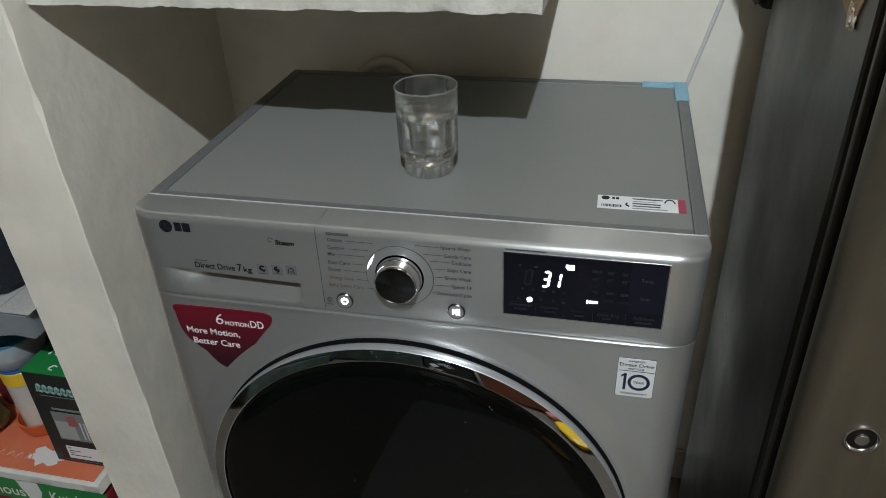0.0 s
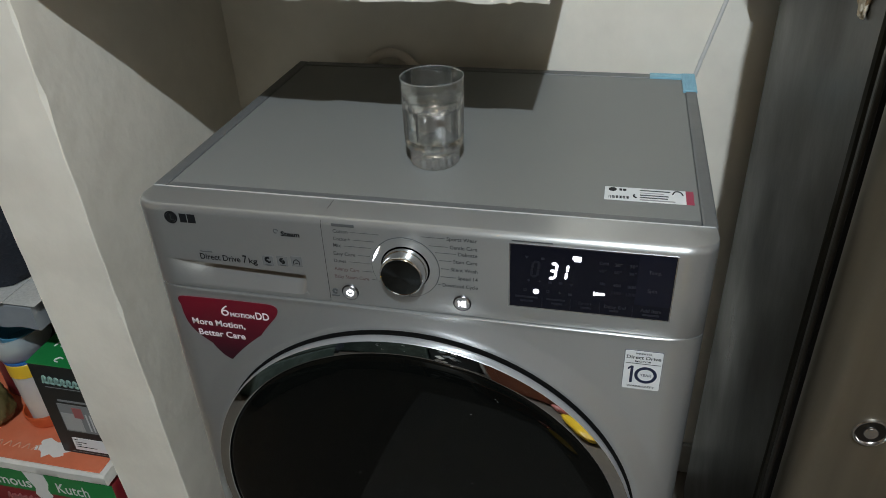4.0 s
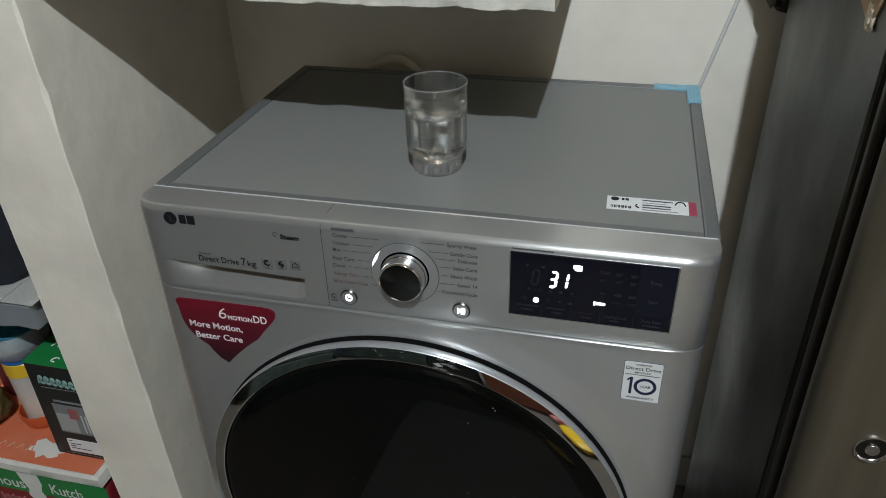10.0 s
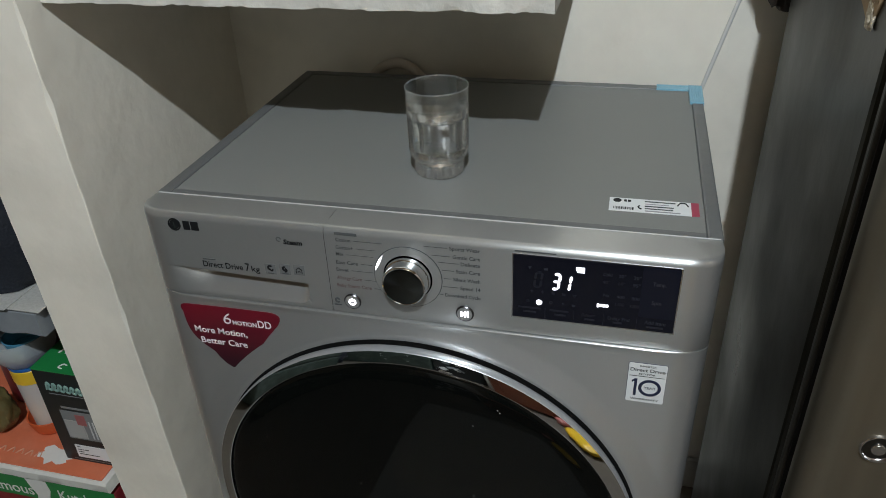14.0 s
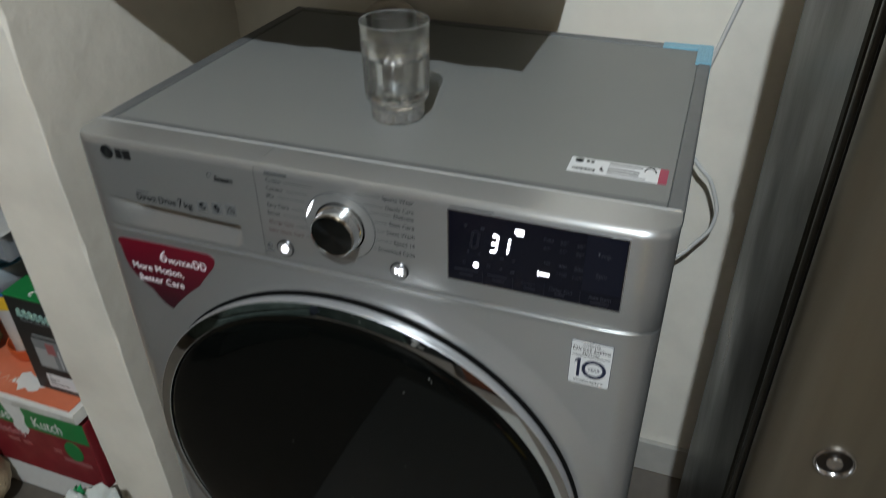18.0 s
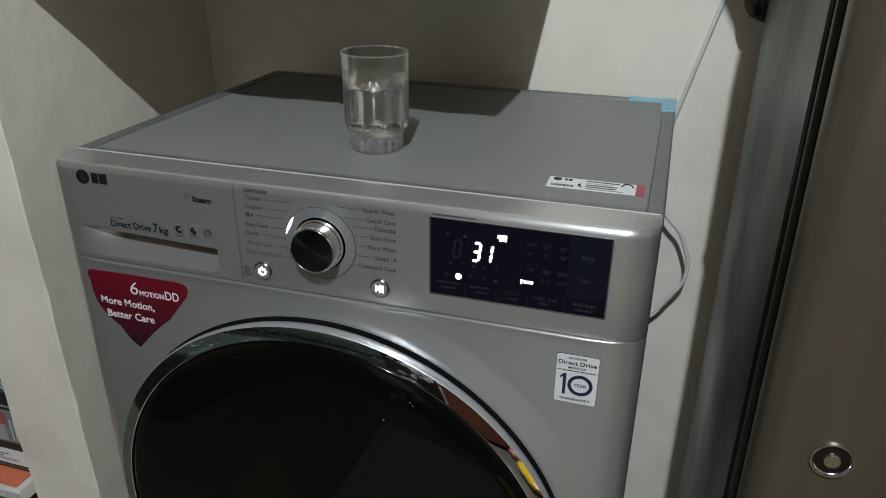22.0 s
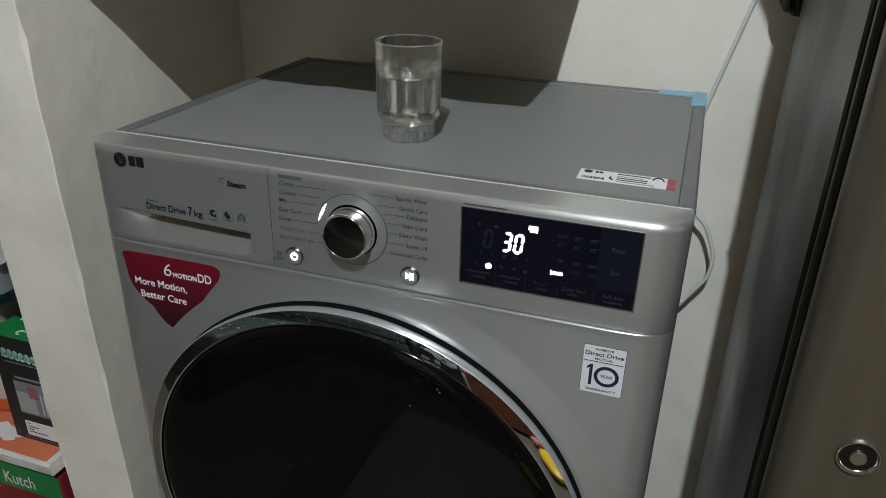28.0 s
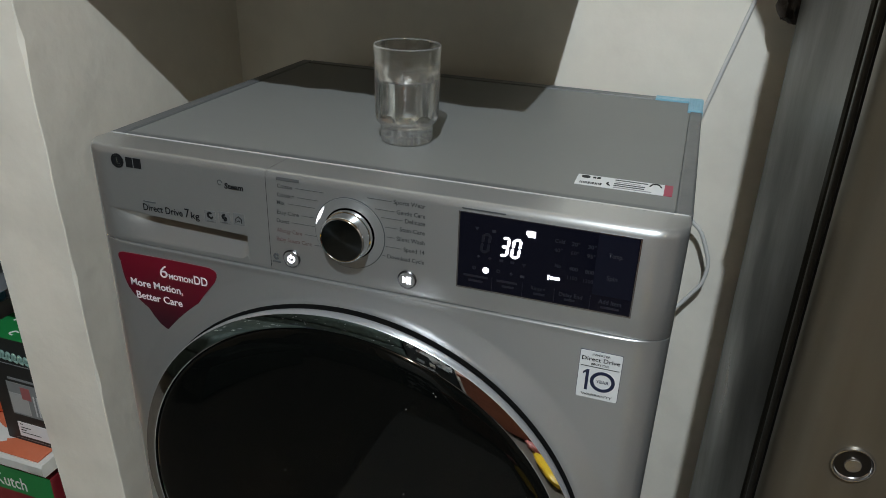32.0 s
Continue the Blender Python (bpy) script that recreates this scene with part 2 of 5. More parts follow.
structure("floor", box(-2.6, 2.2, -3.6, 0.7, -0.1, 0), FLOORM, "brownish grey tiled floor, worn and dusty")
structure("ceiling", box(-2.6, 2.2, -3.6, 0.7, CEILZ, CEILZ + 0.1), CEIL, "unseen ceiling, warm dark tone set for its bounced light")
structure("wall_north", box(-2.6, 2.2, BY, 0.7, 0, CEILZ), PAINT, "off-white painted wall behind the machine")
structure("wall_south", box(-2.6, 2.2, -3.7, -3.6, 0, CEILZ), ROOMWALL, "unseen room wall, brown tone set for its bounced light")
structure("wall_west", box(-2.7, -2.6, -3.6, 0.7, 0, CEILZ), WESTWALL, "unseen room wall, brown tone set for its bounced light")
structure("wall_east", box(2.2, 2.3, -3.6, 0.7, 0, CEILZ), EASTWALL, "unseen room wall, pinkish tone set for its bounced light")
structure("skirting", box(LX + 0.002, 1.5, BY - 0.012, BY - 0.001, 0, 0.075, 0.002), SKIRT, "grey tile skirting along the wall")


def partition():
    """The plastered partition between niche and shelves, its edges uneven."""
    rows = []
    n = 160
    for k in range(n + 1):
        z = CEILZ * k / n
        dent = sum(d * math.exp(-((z - c) / e) ** 2) for c, d, e in ((0.934, 0.006, 0.009), (0.905, 0.003, 0.012), (0.456, 0.004, 0.01), (0.62, 0.003, 0.02), (1.02, 0.003, 0.015)))
        w = [0.0016 * noise.noise((z * 4, s, 0)) + 0.0012 * noise.noise((z * 17, s, 3)) + 0.001 * max(0, noise.noise((z * 60, s, 5))) for s in range(4)]
        a, b = PX - 0.035 * (z - 0.5) + w[0], LX - 0.028 * (z - 0.55) + w[2]
        rows.append([(a, BY, z), (a, PY + 0.004 + w[1], z), (a + 0.004, PY + w[1], z), (a + 0.06, PY + w[1], z),
                     (b - 0.0012 - dent, PY + w[1], z), (b, PY + w[1] + 0.0012 + dent, z), (b * 0.6 + 0.4 * (LX - 0.007), 0.2, z), (LX - 0.008 + w[3] * 0.3, 0.33, z), (LX - 0.007, BY, z)])
    return structure("wall_partition", grid(rows), PAINT, "off-white plastered partition wall with chipped uneven edge", smooth=24)


partition()


def stone_shelf():
    rows = []
    n = 150
    x0, x1, y0, zb, zt = LX - 0.01, 0.122, 0.130, 1.037, 1.064
    prof = []
    for k in range(n + 1):
        x = x0 + (x1 - x0) * k / n
        a = 0.0022 * noise.noise((x * 24, 1, 0)) + 0.0025 * abs(noise.noise((x * 60, 4, 0)))
        b = 0.003 * noise.noise((x * 30, 7, 0))
        prof.append([(x, BY, zb), (x, y0 + 0.01, zb - a * 0.2), (x, y0 + b + a, zb + a), (x, y0 + b, zb + 0.006 + a), (x, y0 + b * 0.5, zt - 0.004),
                     (x, y0 + 0.005, zt), (x, BY, zt)])
    bm = grid(prof)
    for row in (prof[0], prof[-1]):
        bm.faces.new([bm.verts.new(p) for p in row])
    return tagged(part("stone_shelf", bm, STONE, smooth=35), "white stone shelf slab with rough broken front edge", "shelf", kind="structure")


stone_shelf()


# ---- washing machine ----
TOP, SEAM, MX, DX, DZ = 0.8541, 0.750, -0.003, -0.005, 0.463


def plan(x):
    """Front of the machine at x: y, rounded towards the sides."""
    a, r = abs(x - MX), 0.034
    if a <= 0.3005 - r:
        return 0.0
    u = min(1.0, (a - 0.3005 + r) / r)
    return r * (1 - math.sqrt(max(0.0, 1 - u ** 2.2))) * 0.56


def columns(x0, x1, step):
    xs = [x0]
    while xs[-1] < x1 - 1e-6:
        a = abs(xs[-1] - MX)
        s = step if a < 0.263 else 0.002 if a < 0.291 else 0.0007
        xs.append(min(x1, xs[-1] + s))
    return xs


def lip(x):
    """The lip fades out towards the rounded sides."""
    return min(1.0, max(0.0, (0.285 - abs(x)) / 0.04))


def swell(z):
    """The lower panel's top edge turns out into a lip."""
    return 0.0020 * max(0, (z - (SEAM - 0.010)) / 0.0085) ** 2


def front_panel(machine):
    """The lower front, swelling a little round the door."""
    rows = []
    xs = columns(-0.3035, 0.2975, 0.003)
    nz = 220
    for k in range(nz + 1):
        z = 0.07 + (SEAM - 0.0016 - 0.07) * (k / nz) ** 0.9
        row = []
        for x in xs:
            r = math.hypot(x - DX, z - DZ)
            v = min(1, max(0, (0.2935 - r) / 0.0255))
            dish = -0.0045 * v ** 1.1
            row.append((x, plan(x) + dish - swell(z) * lip(x), z))
        rows.append(row)
    for d, dz in ((-0.0018, 0.0002), (-0.0011, 0.0008), (0.0, 0.0011), (0.003, 0.0012), (0.008, 0.001)):
        rows.append([(x, plan(x) + (d * lip(x) if d < 0 else d), SEAM - 0.0016 + dz) for x in xs])
    return part("front_panel", grid(rows), SILVER, machine, "silver metal front panel swelling round the door", smooth=60)


def upper_panel(machine, name, x0, x1, label, scooped=False):
    xs = columns(x0, x1, 0.002 if scooped else 0.006)
    cols = []
    R = 0.0075
    for x in xs:
        col = [(x, 0.006, SEAM + 0.0003), (x, 0.0006, SEAM + 0.0005), (x, 0.0, SEAM + 0.0014)]
        if scooped:
            zb, zt, deep = scoop(x)
            col += [(x, 0.0, zb - 0.001), (x, 0.0, zb)]
            for k in range(1, 15):
                t = k / 14
                col.append((x, deep * t ** 0.95, zb + (zt - zb) * t - 0.0002))
            col += [(x, 0.0008 * deep / 0.0195, zt), (x, 0.0, zt + 0.0008), (x, 0.0, zt + 0.003)]
        z = 0.80
        while z < 0.847:
            col.append((x, 0.0, z))
            z += 0.006
        for k in range(9):
            a = math.pi / 2 * k / 8
            col.append((x, R * (1 - math.cos(a)), TOP - R + R * math.sin(a)))
        col = [(px, plan(x) + d, pz) for px, d, pz in col]
        cols.append(col + [(x * 0.997, 0.0445, TOP - 0.0005)])
    panel = part(name, grid(cols), SILVER, machine, label, smooth=42)
    # Roof of the finger recess is painted black for the shade in it.
    if scooped:
        panel.data.materials.append(BLACKGAP)
        for f in panel.data.polygons:
            if abs(f.normal.z) > 0.7 and f.center.y > 0.003 and 0.770 < f.center.z < 0.795:
                f.material_index = 1
    return panel


def scoop(x):
    """The finger recess of the drawer at x: its lower and upper edge, and its depth."""
    u = (x + 0.280) / 0.166
    zt = 0.7885 - 0.0065 * min(1, max(0, u)) ** 0.7
    if not 0 < u < 1:
        return 0.7560, zt, 0.0
    e = min(1, u / 0.34)
    e = e * e * (3 - 2 * e)
    c = min(1, (1 - u) / 0.07)
    c = math.sqrt(max(0, 1 - (1 - c) ** 2))
    return 0.7560 + 0.010 * (1 - c), zt, 0.0195 * e * c ** 0.6


def pale_speck(x, y, z):
    """A small pale speck on the glass."""
    bm = bmesh.new()
    bmesh.ops.create_uvsphere(bm, u_segments=8, v_segments=6, radius=0.0008, matrix=pose(x, y, z) @ Matrix.Diagonal((1.0, 0.3, 0.8, 1)))
    return bm


def washing_machine():
    m = thing("washing_machine", 0, 0.23, 0, "silver front-loading washing machine with black glass door, running", "washing machine")
    shell = box(-0.3035, 0.2975, 0.022, 0.476, 0.03, 0.840, 0.002)
    box(-0.302, -0.27, 0.0215, 0.0443, 0.80, TOP - 0.0035, bm=shell)
    box(0.264, 0.296, 0.0215, 0.0443, 0.80, TOP - 0.0035, bm=shell)
    part("cabinet", shell, SILVER, m)
    front_panel(m)
    upper_panel(m, "control_panel", -0.0886, 0.2975, "silver control panel with printed programmes")
    upper_panel(m, "detergent_drawer", -0.3035, -0.0891, "silver detergent drawer with scooped handle", True)
    # Black block behind the panels puts the shade into their seams.
    part("seam_backing", box(-0.285, 0.279, 0.0206, 0.06, 0.08, 0.839), BLACKGAP, m)
    part("plinth", box(-0.29, 0.284, 0.02, 0.06, 0.03, 0.069, 0.003), SILVER, m)
    for sx in (-0.25, 0.244):
        for sy in (0.07, 0.42):
            part("foot", capped(lathe([(0.022, 0), (0.022, 0.012), (0.01, 0.014), (0.01, 0.032)], (sx, sy, 0), n=16)), RUBBER, m)
    # top: plate inside a film-covered rim
    part("top_plate", box(-0.2885, 0.2835, 0.0565, 0.463, 0.838, TOP - 0.0015, 0.001), SILVER_TOP, m, "grey-silver top plate")
    rim = box(-0.3045, -0.2885, 0.0448, 0.479, 0.836, TOP, 0.0022)
    box(0.2835, 0.2985, 0.0448, 0.479, 0.836, TOP, 0.0022, bm=rim)
    box(-0.2885, 0.2835, 0.0448, 0.0565, 0.836, TOP - 0.0006, 0.0015, bm=rim)
    box(-0.2885, 0.2835, 0.463, 0.479, 0.836, TOP, 0.0015, bm=rim)
    part("top_rim", rim, TRIM, m, "darker grey film-covered rim")
    # Pale tube stands in for the glint along the rim's front edge.
    part("edge_glint", tube([(-0.302, 0.0445, TOP - 0.0004), (-0.1, 0.0440, TOP - 0.0004), (0.1, 0.0440, TOP - 0.0004), (0.295, 0.0445, TOP - 0.0004)], 0.0008, 8), PALE_EDGE, m, "pale line standing in for the edge's glint", smooth=60)
    # door
    door = part("door", lathe([(0.2580, -0.003), (0.2585, 0.0085), (0.2594, 0.0100)], (DX, 0.0, DZ), "y", 160), BLACKGAP, m,
                "round door standing proud, with chrome ring and black glass", smooth=60)
    part("ring_bevel", lathe([(0.2594, 0.0100), (0.2604, 0.0130), (0.2609, 0.0165), (0.2609, 0.0192), (0.2607, 0.0209), (0.2602, 0.0220), (0.2598, 0.0223)], (DX, 0.0, DZ), "y", 180), BEVEL, door, "satin bevel of the ring", smooth=60)
    part("chrome_ring", lathe([(0.2598, 0.0223), (0.2476, 0.0257), (0.2464, 0.0259), (0.2456, 0.0254), (0.2448, 0.0215)], (DX, 0.0, DZ), "y", 180),
         CHROME, door, "polished chrome ring", smooth=9)
    prof = [(0.2452, 0.020)] + [(0.2452 * math.cos(a), 0.0222 + 0.022 * math.sin(a)) for a in [math.pi / 2 * k / 16 for k in range(17)]]
    part("door_glass", lathe(prof, (DX, 0.0, DZ), "y", 160), BLACKGLASS, door, "black domed glass", smooth=60)
    for x, z in ((0.098, 0.665), (0.0955, 0.668), (-0.064, 0.535), (0.070, 0.646), (0.071, 0.545)):
        r = math.hypot(x - DX, z - DZ) / 0.2452
        h = 0.0222 + 0.022 * math.sqrt(1 - r * r)
        part("glass_speck", pale_speck(x, -h, z), PALE_EDGE, door)
    # Black ring laid on the closed panel, painting the shaded gap.
    part("door_gap", lathe([(0.2619, 0.0048), (0.2570, 0.0050)], (DX, 0.0, DZ), "y", 160), BLACKGAP, m)
    return m


MACHINE = washing_machine()


# ---- fridge ----
FX, FY = 0.388, 0.030


def fridge():
    f = thing("fridge", 0.68, 0.2, 0, "steel-grey single-door fridge with a round lock, beside the machine", "fridge")
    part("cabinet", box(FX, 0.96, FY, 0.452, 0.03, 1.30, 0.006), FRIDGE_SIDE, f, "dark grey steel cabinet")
    part("gasket", box(FX + 0.006, 0.95, FY - 0.010, FY, 0.06, 1.29), RUBBER, f, "black rubber gasket")
    part("door_liner", box(FX + 0.001, 0.955, FY - 0.019, FY - 0.010, 0.06, 1.29, 0.002), LINER, f, "grey door liner edge")
    part("gasket", box(FX + 0.005, 0.95, FY - 0.022, FY - 0.019, 0.06, 1.29), RUBBER, f)
    door = part("door", box(FX + 0.002, 0.96, -0.0535, FY - 0.022, 0.06, 1.29, 0.026, 6), FRIDGE_DOOR, f, "brushed steel door", smooth=40)
    lx, ly, lz = 0.4425, -0.0535, 0.7105
    lock = part("lock", lathe([(0.0158, -0.004), (0.0158, 0.0015), (0.0150, 0.0030), (0.0141, 0.0030), (0.0134, 0.0012), (0.0128, 0.0006)], (lx, ly, lz), "y", 40), SATIN, door,
                "round steel lock", smooth=40)
    part("lock_plate", capped(lathe([(0.0130, 0.0006), (0.0060, 0.0008), (0.0, 0.0008)], (lx, ly, lz), "y", 32)), LOCKDARK, lock, smooth=40)
    part("lock_barrel", capped(lathe([(0.0064, 0.0), (0.0064, 0.0024), (0.0056, 0.0034), (0.0, 0.0034)], (lx, ly, lz), "y", 24)), SATIN, lock, smooth=40)
    return f


fridge()


# ---- glass of water on the machine ----
GX, GY = -0.004, 0.151
GLASS = thin_clear("clear_glass", (0.99, 1.0, 0.995), 1.47, 0.0, 0.06, 0.008, 0.12)
GLASS_THIN = thin_clear("thin_glass_wall", (0.99, 1.0, 0.995), 1.47, 0.0, 0.55, 0.004, 0.03)
# White share in rim and foot stands in for their lamplit glints.
GLASS_RIM = thin_clear("whitened_glass_rim", (0.99, 1.0, 0.995), 1.45, 0.05, 0.1, 0.12, 0.15)
GLASS_FOOT = thin_clear("whitened_ridged_foot", (0.99, 1.0, 0.995), 1.47, 0.0, 0.08, 0.07, 0.34)
WATER = thin_clear("water", (0.99, 1.0, 1.0), 1.33, 0.0, 0.06, 0.0, 0.02)


def glass_of_water():
    g = thing("glass_of_water", GX, GY, TOP - 0.0013, "clear glass tumbler half full of water on the machine", "glass")
    z = TOP - 0.0013

    def flute(a, h):
        """Ten hollow flutes, arched at the top; a ribbed foot."""
        if 0.0262 < h < 0.078:
            away = ((a + math.pi / 10) % (math.pi / 5) - math.pi / 10) / (math.pi / 10)
            fade = min(1.0, (h - 0.0262) / 0.0050) * min(1.0, max(0.0, (0.0775 - 0.008 * away * away - h) / 0.010))
            return 1 - 0.082 * (1 - away * away) * fade
        return 1 + 0.035 * math.cos(20 * a) if 0.0005 < h <= 0.016 else 1
    outer = [(0.0, 0.0008), (0.0215, 0.0008), (0.0247, 0.0), (0.0262, 0.0012), (0.0270, 0.004), (0.0272, 0.0135), (0.0276, 0.017), (0.0302, 0.0205), (0.0325, 0.0235), (0.0333, 0.0262), (0.0336, 0.0290),
             (0.0337, 0.033), (0.0339, 0.040), (0.0340, 0.046), (0.0341, 0.052), (0.0342, 0.057), (0.0342, 0.061), (0.0343, 0.065), (0.0343, 0.069), (0.0344, 0.073), (0.0345, 0.077), (0.0346, 0.080), (0.0351, 0.1008), (0.0350, 0.1016), (0.0347, 0.1020), (0.0342, 0.1020), (0.0339, 0.1016)]
    inner = [(0.0339, 0.1016), (0.0338, 0.1008), (0.0328, 0.078), (0.0312, 0.070), (0.0302, 0.064), (0.0298, 0.032), (0.0290, 0.0268), (0.025, 0.0232), (0.0, 0.0220)]
    bm = lathe(outer, (GX, GY, z), n=240, squash=flute)
    lathe(inner, (GX, GY, z), n=160, bm=bm)
    bmesh.ops.remove_doubles(bm, verts=bm.verts, dist=0.00002)
    for f in bm.faces:
        h = f.calc_center_median().z - z
        r = math.hypot(f.calc_center_median().x - GX, f.calc_center_median().y - GY)
        f.material_index = 1 if h > 0.1008 else 2 if h < 0.0290 and r > 0.0262 and not (h > 0.0225 and r < 0.0301) else 3 if h > 0.079 else 0
    tumbler = part("tumbler", bm, GLASS, g, "clear fluted glass tumbler", smooth=11)
    tumbler.data.materials.append(GLASS_RIM)
    tumbler.data.materials.append(GLASS_FOOT)
    tumbler.data.materials.append(GLASS_THIN)
    wat = [(0.0, 0.0218), (0.0252, 0.0230), (0.0292, 0.0267), (0.02985, 0.032), (0.0303, 0.0640), (0.0308, 0.0672), (0.0307, 0.0680), (0.0298, 0.0671), (0.0283, 0.0667), (0.0, 0.0667)]
    w = lathe(wat, (GX, GY, z), n=80)
    bmesh.ops.remove_doubles(w, verts=w.verts, dist=0.00002)
    water = part("water", w, WATER, g, "clear water", smooth=30)
    # Whitened ring imitates the bright glint where water meets glass.
    part("waterline_glint", lathe([(0.0306, 0.0668), (0.0309, 0.0674), (0.0306, 0.0680), (0.0300, 0.0674), (0.0306, 0.0668)], (GX, GY, z), n=80), GLASS_RIM, water, "white ring standing in for the waterline's glint", smooth=60)


glass_of_water()


# ---- details on the machine ----
INK = material("dark_print", (0.010, 0.011, 0.012), 0.5, spec=0.2)
ICON_TILE = material("faint_icon_tile", (0.26, 0.265, 0.265), 0.4, 0.5)
INK_MID = material("grey_print_ink", (0.07, 0.073, 0.075), 0.5, spec=0.25)
INK_RED = material("reddish_print", (0.17, 0.11, 0.105), 0.5)
INK_PALE = material("pale_print", (0.085, 0.09, 0.092), 0.5)
WHITE_PRINT = material("white_print", (0.8, 0.74, 0.76), 0.5)
STICKER_WHITE = material("white_sticker", (0.74, 0.75, 0.75), 0.4)
STICKER_GREY = material("grey_sticker_print", (0.3, 0.3, 0.31), 0.5)
STICKER_NAVY = material("navy_print", (0.012, 0.018, 0.05), 0.45)
STICKER_PINK = material("pink_sticker_end", (0.36, 0.045, 0.085), 0.4)
GLOW = material("lit_white", (0.93, 0.92, 1.0), 0.4, emit=3.0)
UNLIT = material("unlit_print", (0.024, 0.026, 0.036), 0.35)
UNLIT_DIM = material("unlit_print_dim", (0.013, 0.014, 0.022), 0.35)
UNLIT_DARK = material("unlit_digit", (0.010, 0.011, 0.018), 0.35)
PADM = material("touch_strip", (0.007, 0.008, 0.016), 0.2, spec=0.25)


def red_sticker_material():
    m = material("red_sticker", (0.19, 0.006, 0.022), 0.28, coat=0.4)
    nt = m.node_tree
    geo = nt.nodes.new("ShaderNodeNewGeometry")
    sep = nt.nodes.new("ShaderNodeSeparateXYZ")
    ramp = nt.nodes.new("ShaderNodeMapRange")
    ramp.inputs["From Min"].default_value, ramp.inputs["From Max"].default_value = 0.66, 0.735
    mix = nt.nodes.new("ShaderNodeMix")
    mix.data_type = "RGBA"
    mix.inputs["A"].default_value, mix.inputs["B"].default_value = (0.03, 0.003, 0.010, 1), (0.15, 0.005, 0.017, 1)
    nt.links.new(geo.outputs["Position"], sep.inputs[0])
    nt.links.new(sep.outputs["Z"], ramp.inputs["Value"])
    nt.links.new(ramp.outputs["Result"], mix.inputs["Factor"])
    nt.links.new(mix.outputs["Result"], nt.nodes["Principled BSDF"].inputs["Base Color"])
    return m


RED = red_sticker_material()


def brushed_disc():
    m = material("brushed_dark_disc", (0.09, 0.098, 0.1), 0.24, 1.0)
    nt = m.node_tree
    b = nt.nodes["Principled BSDF"]
    b.inputs["Anisotropic"].default_value = 0.85
    tg = nt.nodes.new("ShaderNodeTangent")
    tg.direction_type, tg.axis = "RADIAL", "Y"
    nt.links.new(tg.outputs[0], b.inputs["Tangent"])
    return m


KNOBFACE = brushed_disc()
BUTTONRIM = material("dark_metal_rim", (0.12, 0.12, 0.125), 0.3, 1.0)


def lettering(body, x, z, height, parent, mat, y=-0.0006, width=None, align="LEFT", name="lettering", flat=None, lean=0.0, bold=0.018):
    """Raised print on the front, x and z at the start of its base line; height of a capital. flat: (x, y, z) print lies on top instead."""
    cu = bpy.data.curves.new("tmp", "FONT")
    cu.body, cu.size, cu.resolution_u = body, height / 0.7, 3
    cu.offset = bold * height
    tmp = bpy.data.objects.new("tmp", cu)
    scene.collection.objects.link(tmp)
    me = bpy.data.meshes.new_from_object(tmp.evaluated_get(bpy.context.evaluated_depsgraph_get()))
    bpy.data.objects.remove(tmp)
    bpy.data.curves.remove(cu)
    xs = [v.co.x for v in me.vertices]
    x0, x1 = min(xs), max(xs)
    k = width / (x1 - x0) if width else 1.0
    off = {"LEFT": 0, "CENTER": -(x1 - x0) * k / 2, "RIGHT": -(x1 - x0) * k}[align]
    for v in me.vertices:
        u, w = (v.co.x - x0) * k + off + lean * v.co.y, v.co.y
        v.co = (x + u, y, z + w) if flat is None else (x + u, flat + w, z)
    bm = bmesh.new()
    bm.from_mesh(me)
    bpy.data.meshes.remove(me)
    ob = part(name, bm, mat, parent)
    return ob


def bar(x0, x1, z0, z1, parent, mat, y=-0.0006, name="print_bar"):
    return part(name, box(x0, x1, y, y + 0.0005, z0, z1), mat, parent)


def ring(x, z, r0, r1, y0, y1, a0=0.0, a1=360.0, n=40, bm=None):
    bm = bm or bmesh.new()
    rows = []
    for k in range(n + 1):
        a = radians(a0 + (a1 - a0) * k / n)
        c, s = math.cos(a), math.sin(a)
        rows.append([(x + r0 * c, y1, z + r0 * s), (x + r0 * c, y0, z + r0 * s), (x + r1 * c, y0, z + r1 * s), (x + r1 * c, y1, z + r1 * s)])
    return grid(rows, bm)


def rounded(points, radius, n=6):
    out = []
    m = len(points)
    for i in range(m):
        p, a, b = (Vector((*points[j % m], 0)) for j in (i, i - 1, i + 1))
        da, db = (a - p).normalized(), (b - p).normalized()
        p0, p1 = p + da * radius, p + db * radius
        for k in range(n + 1):
            t = k / n
            q = (1 - t) ** 2 * p0 + 2 * t * (1 - t) * p + t * t * p1
            out.append((q.x, q.y))
    return out


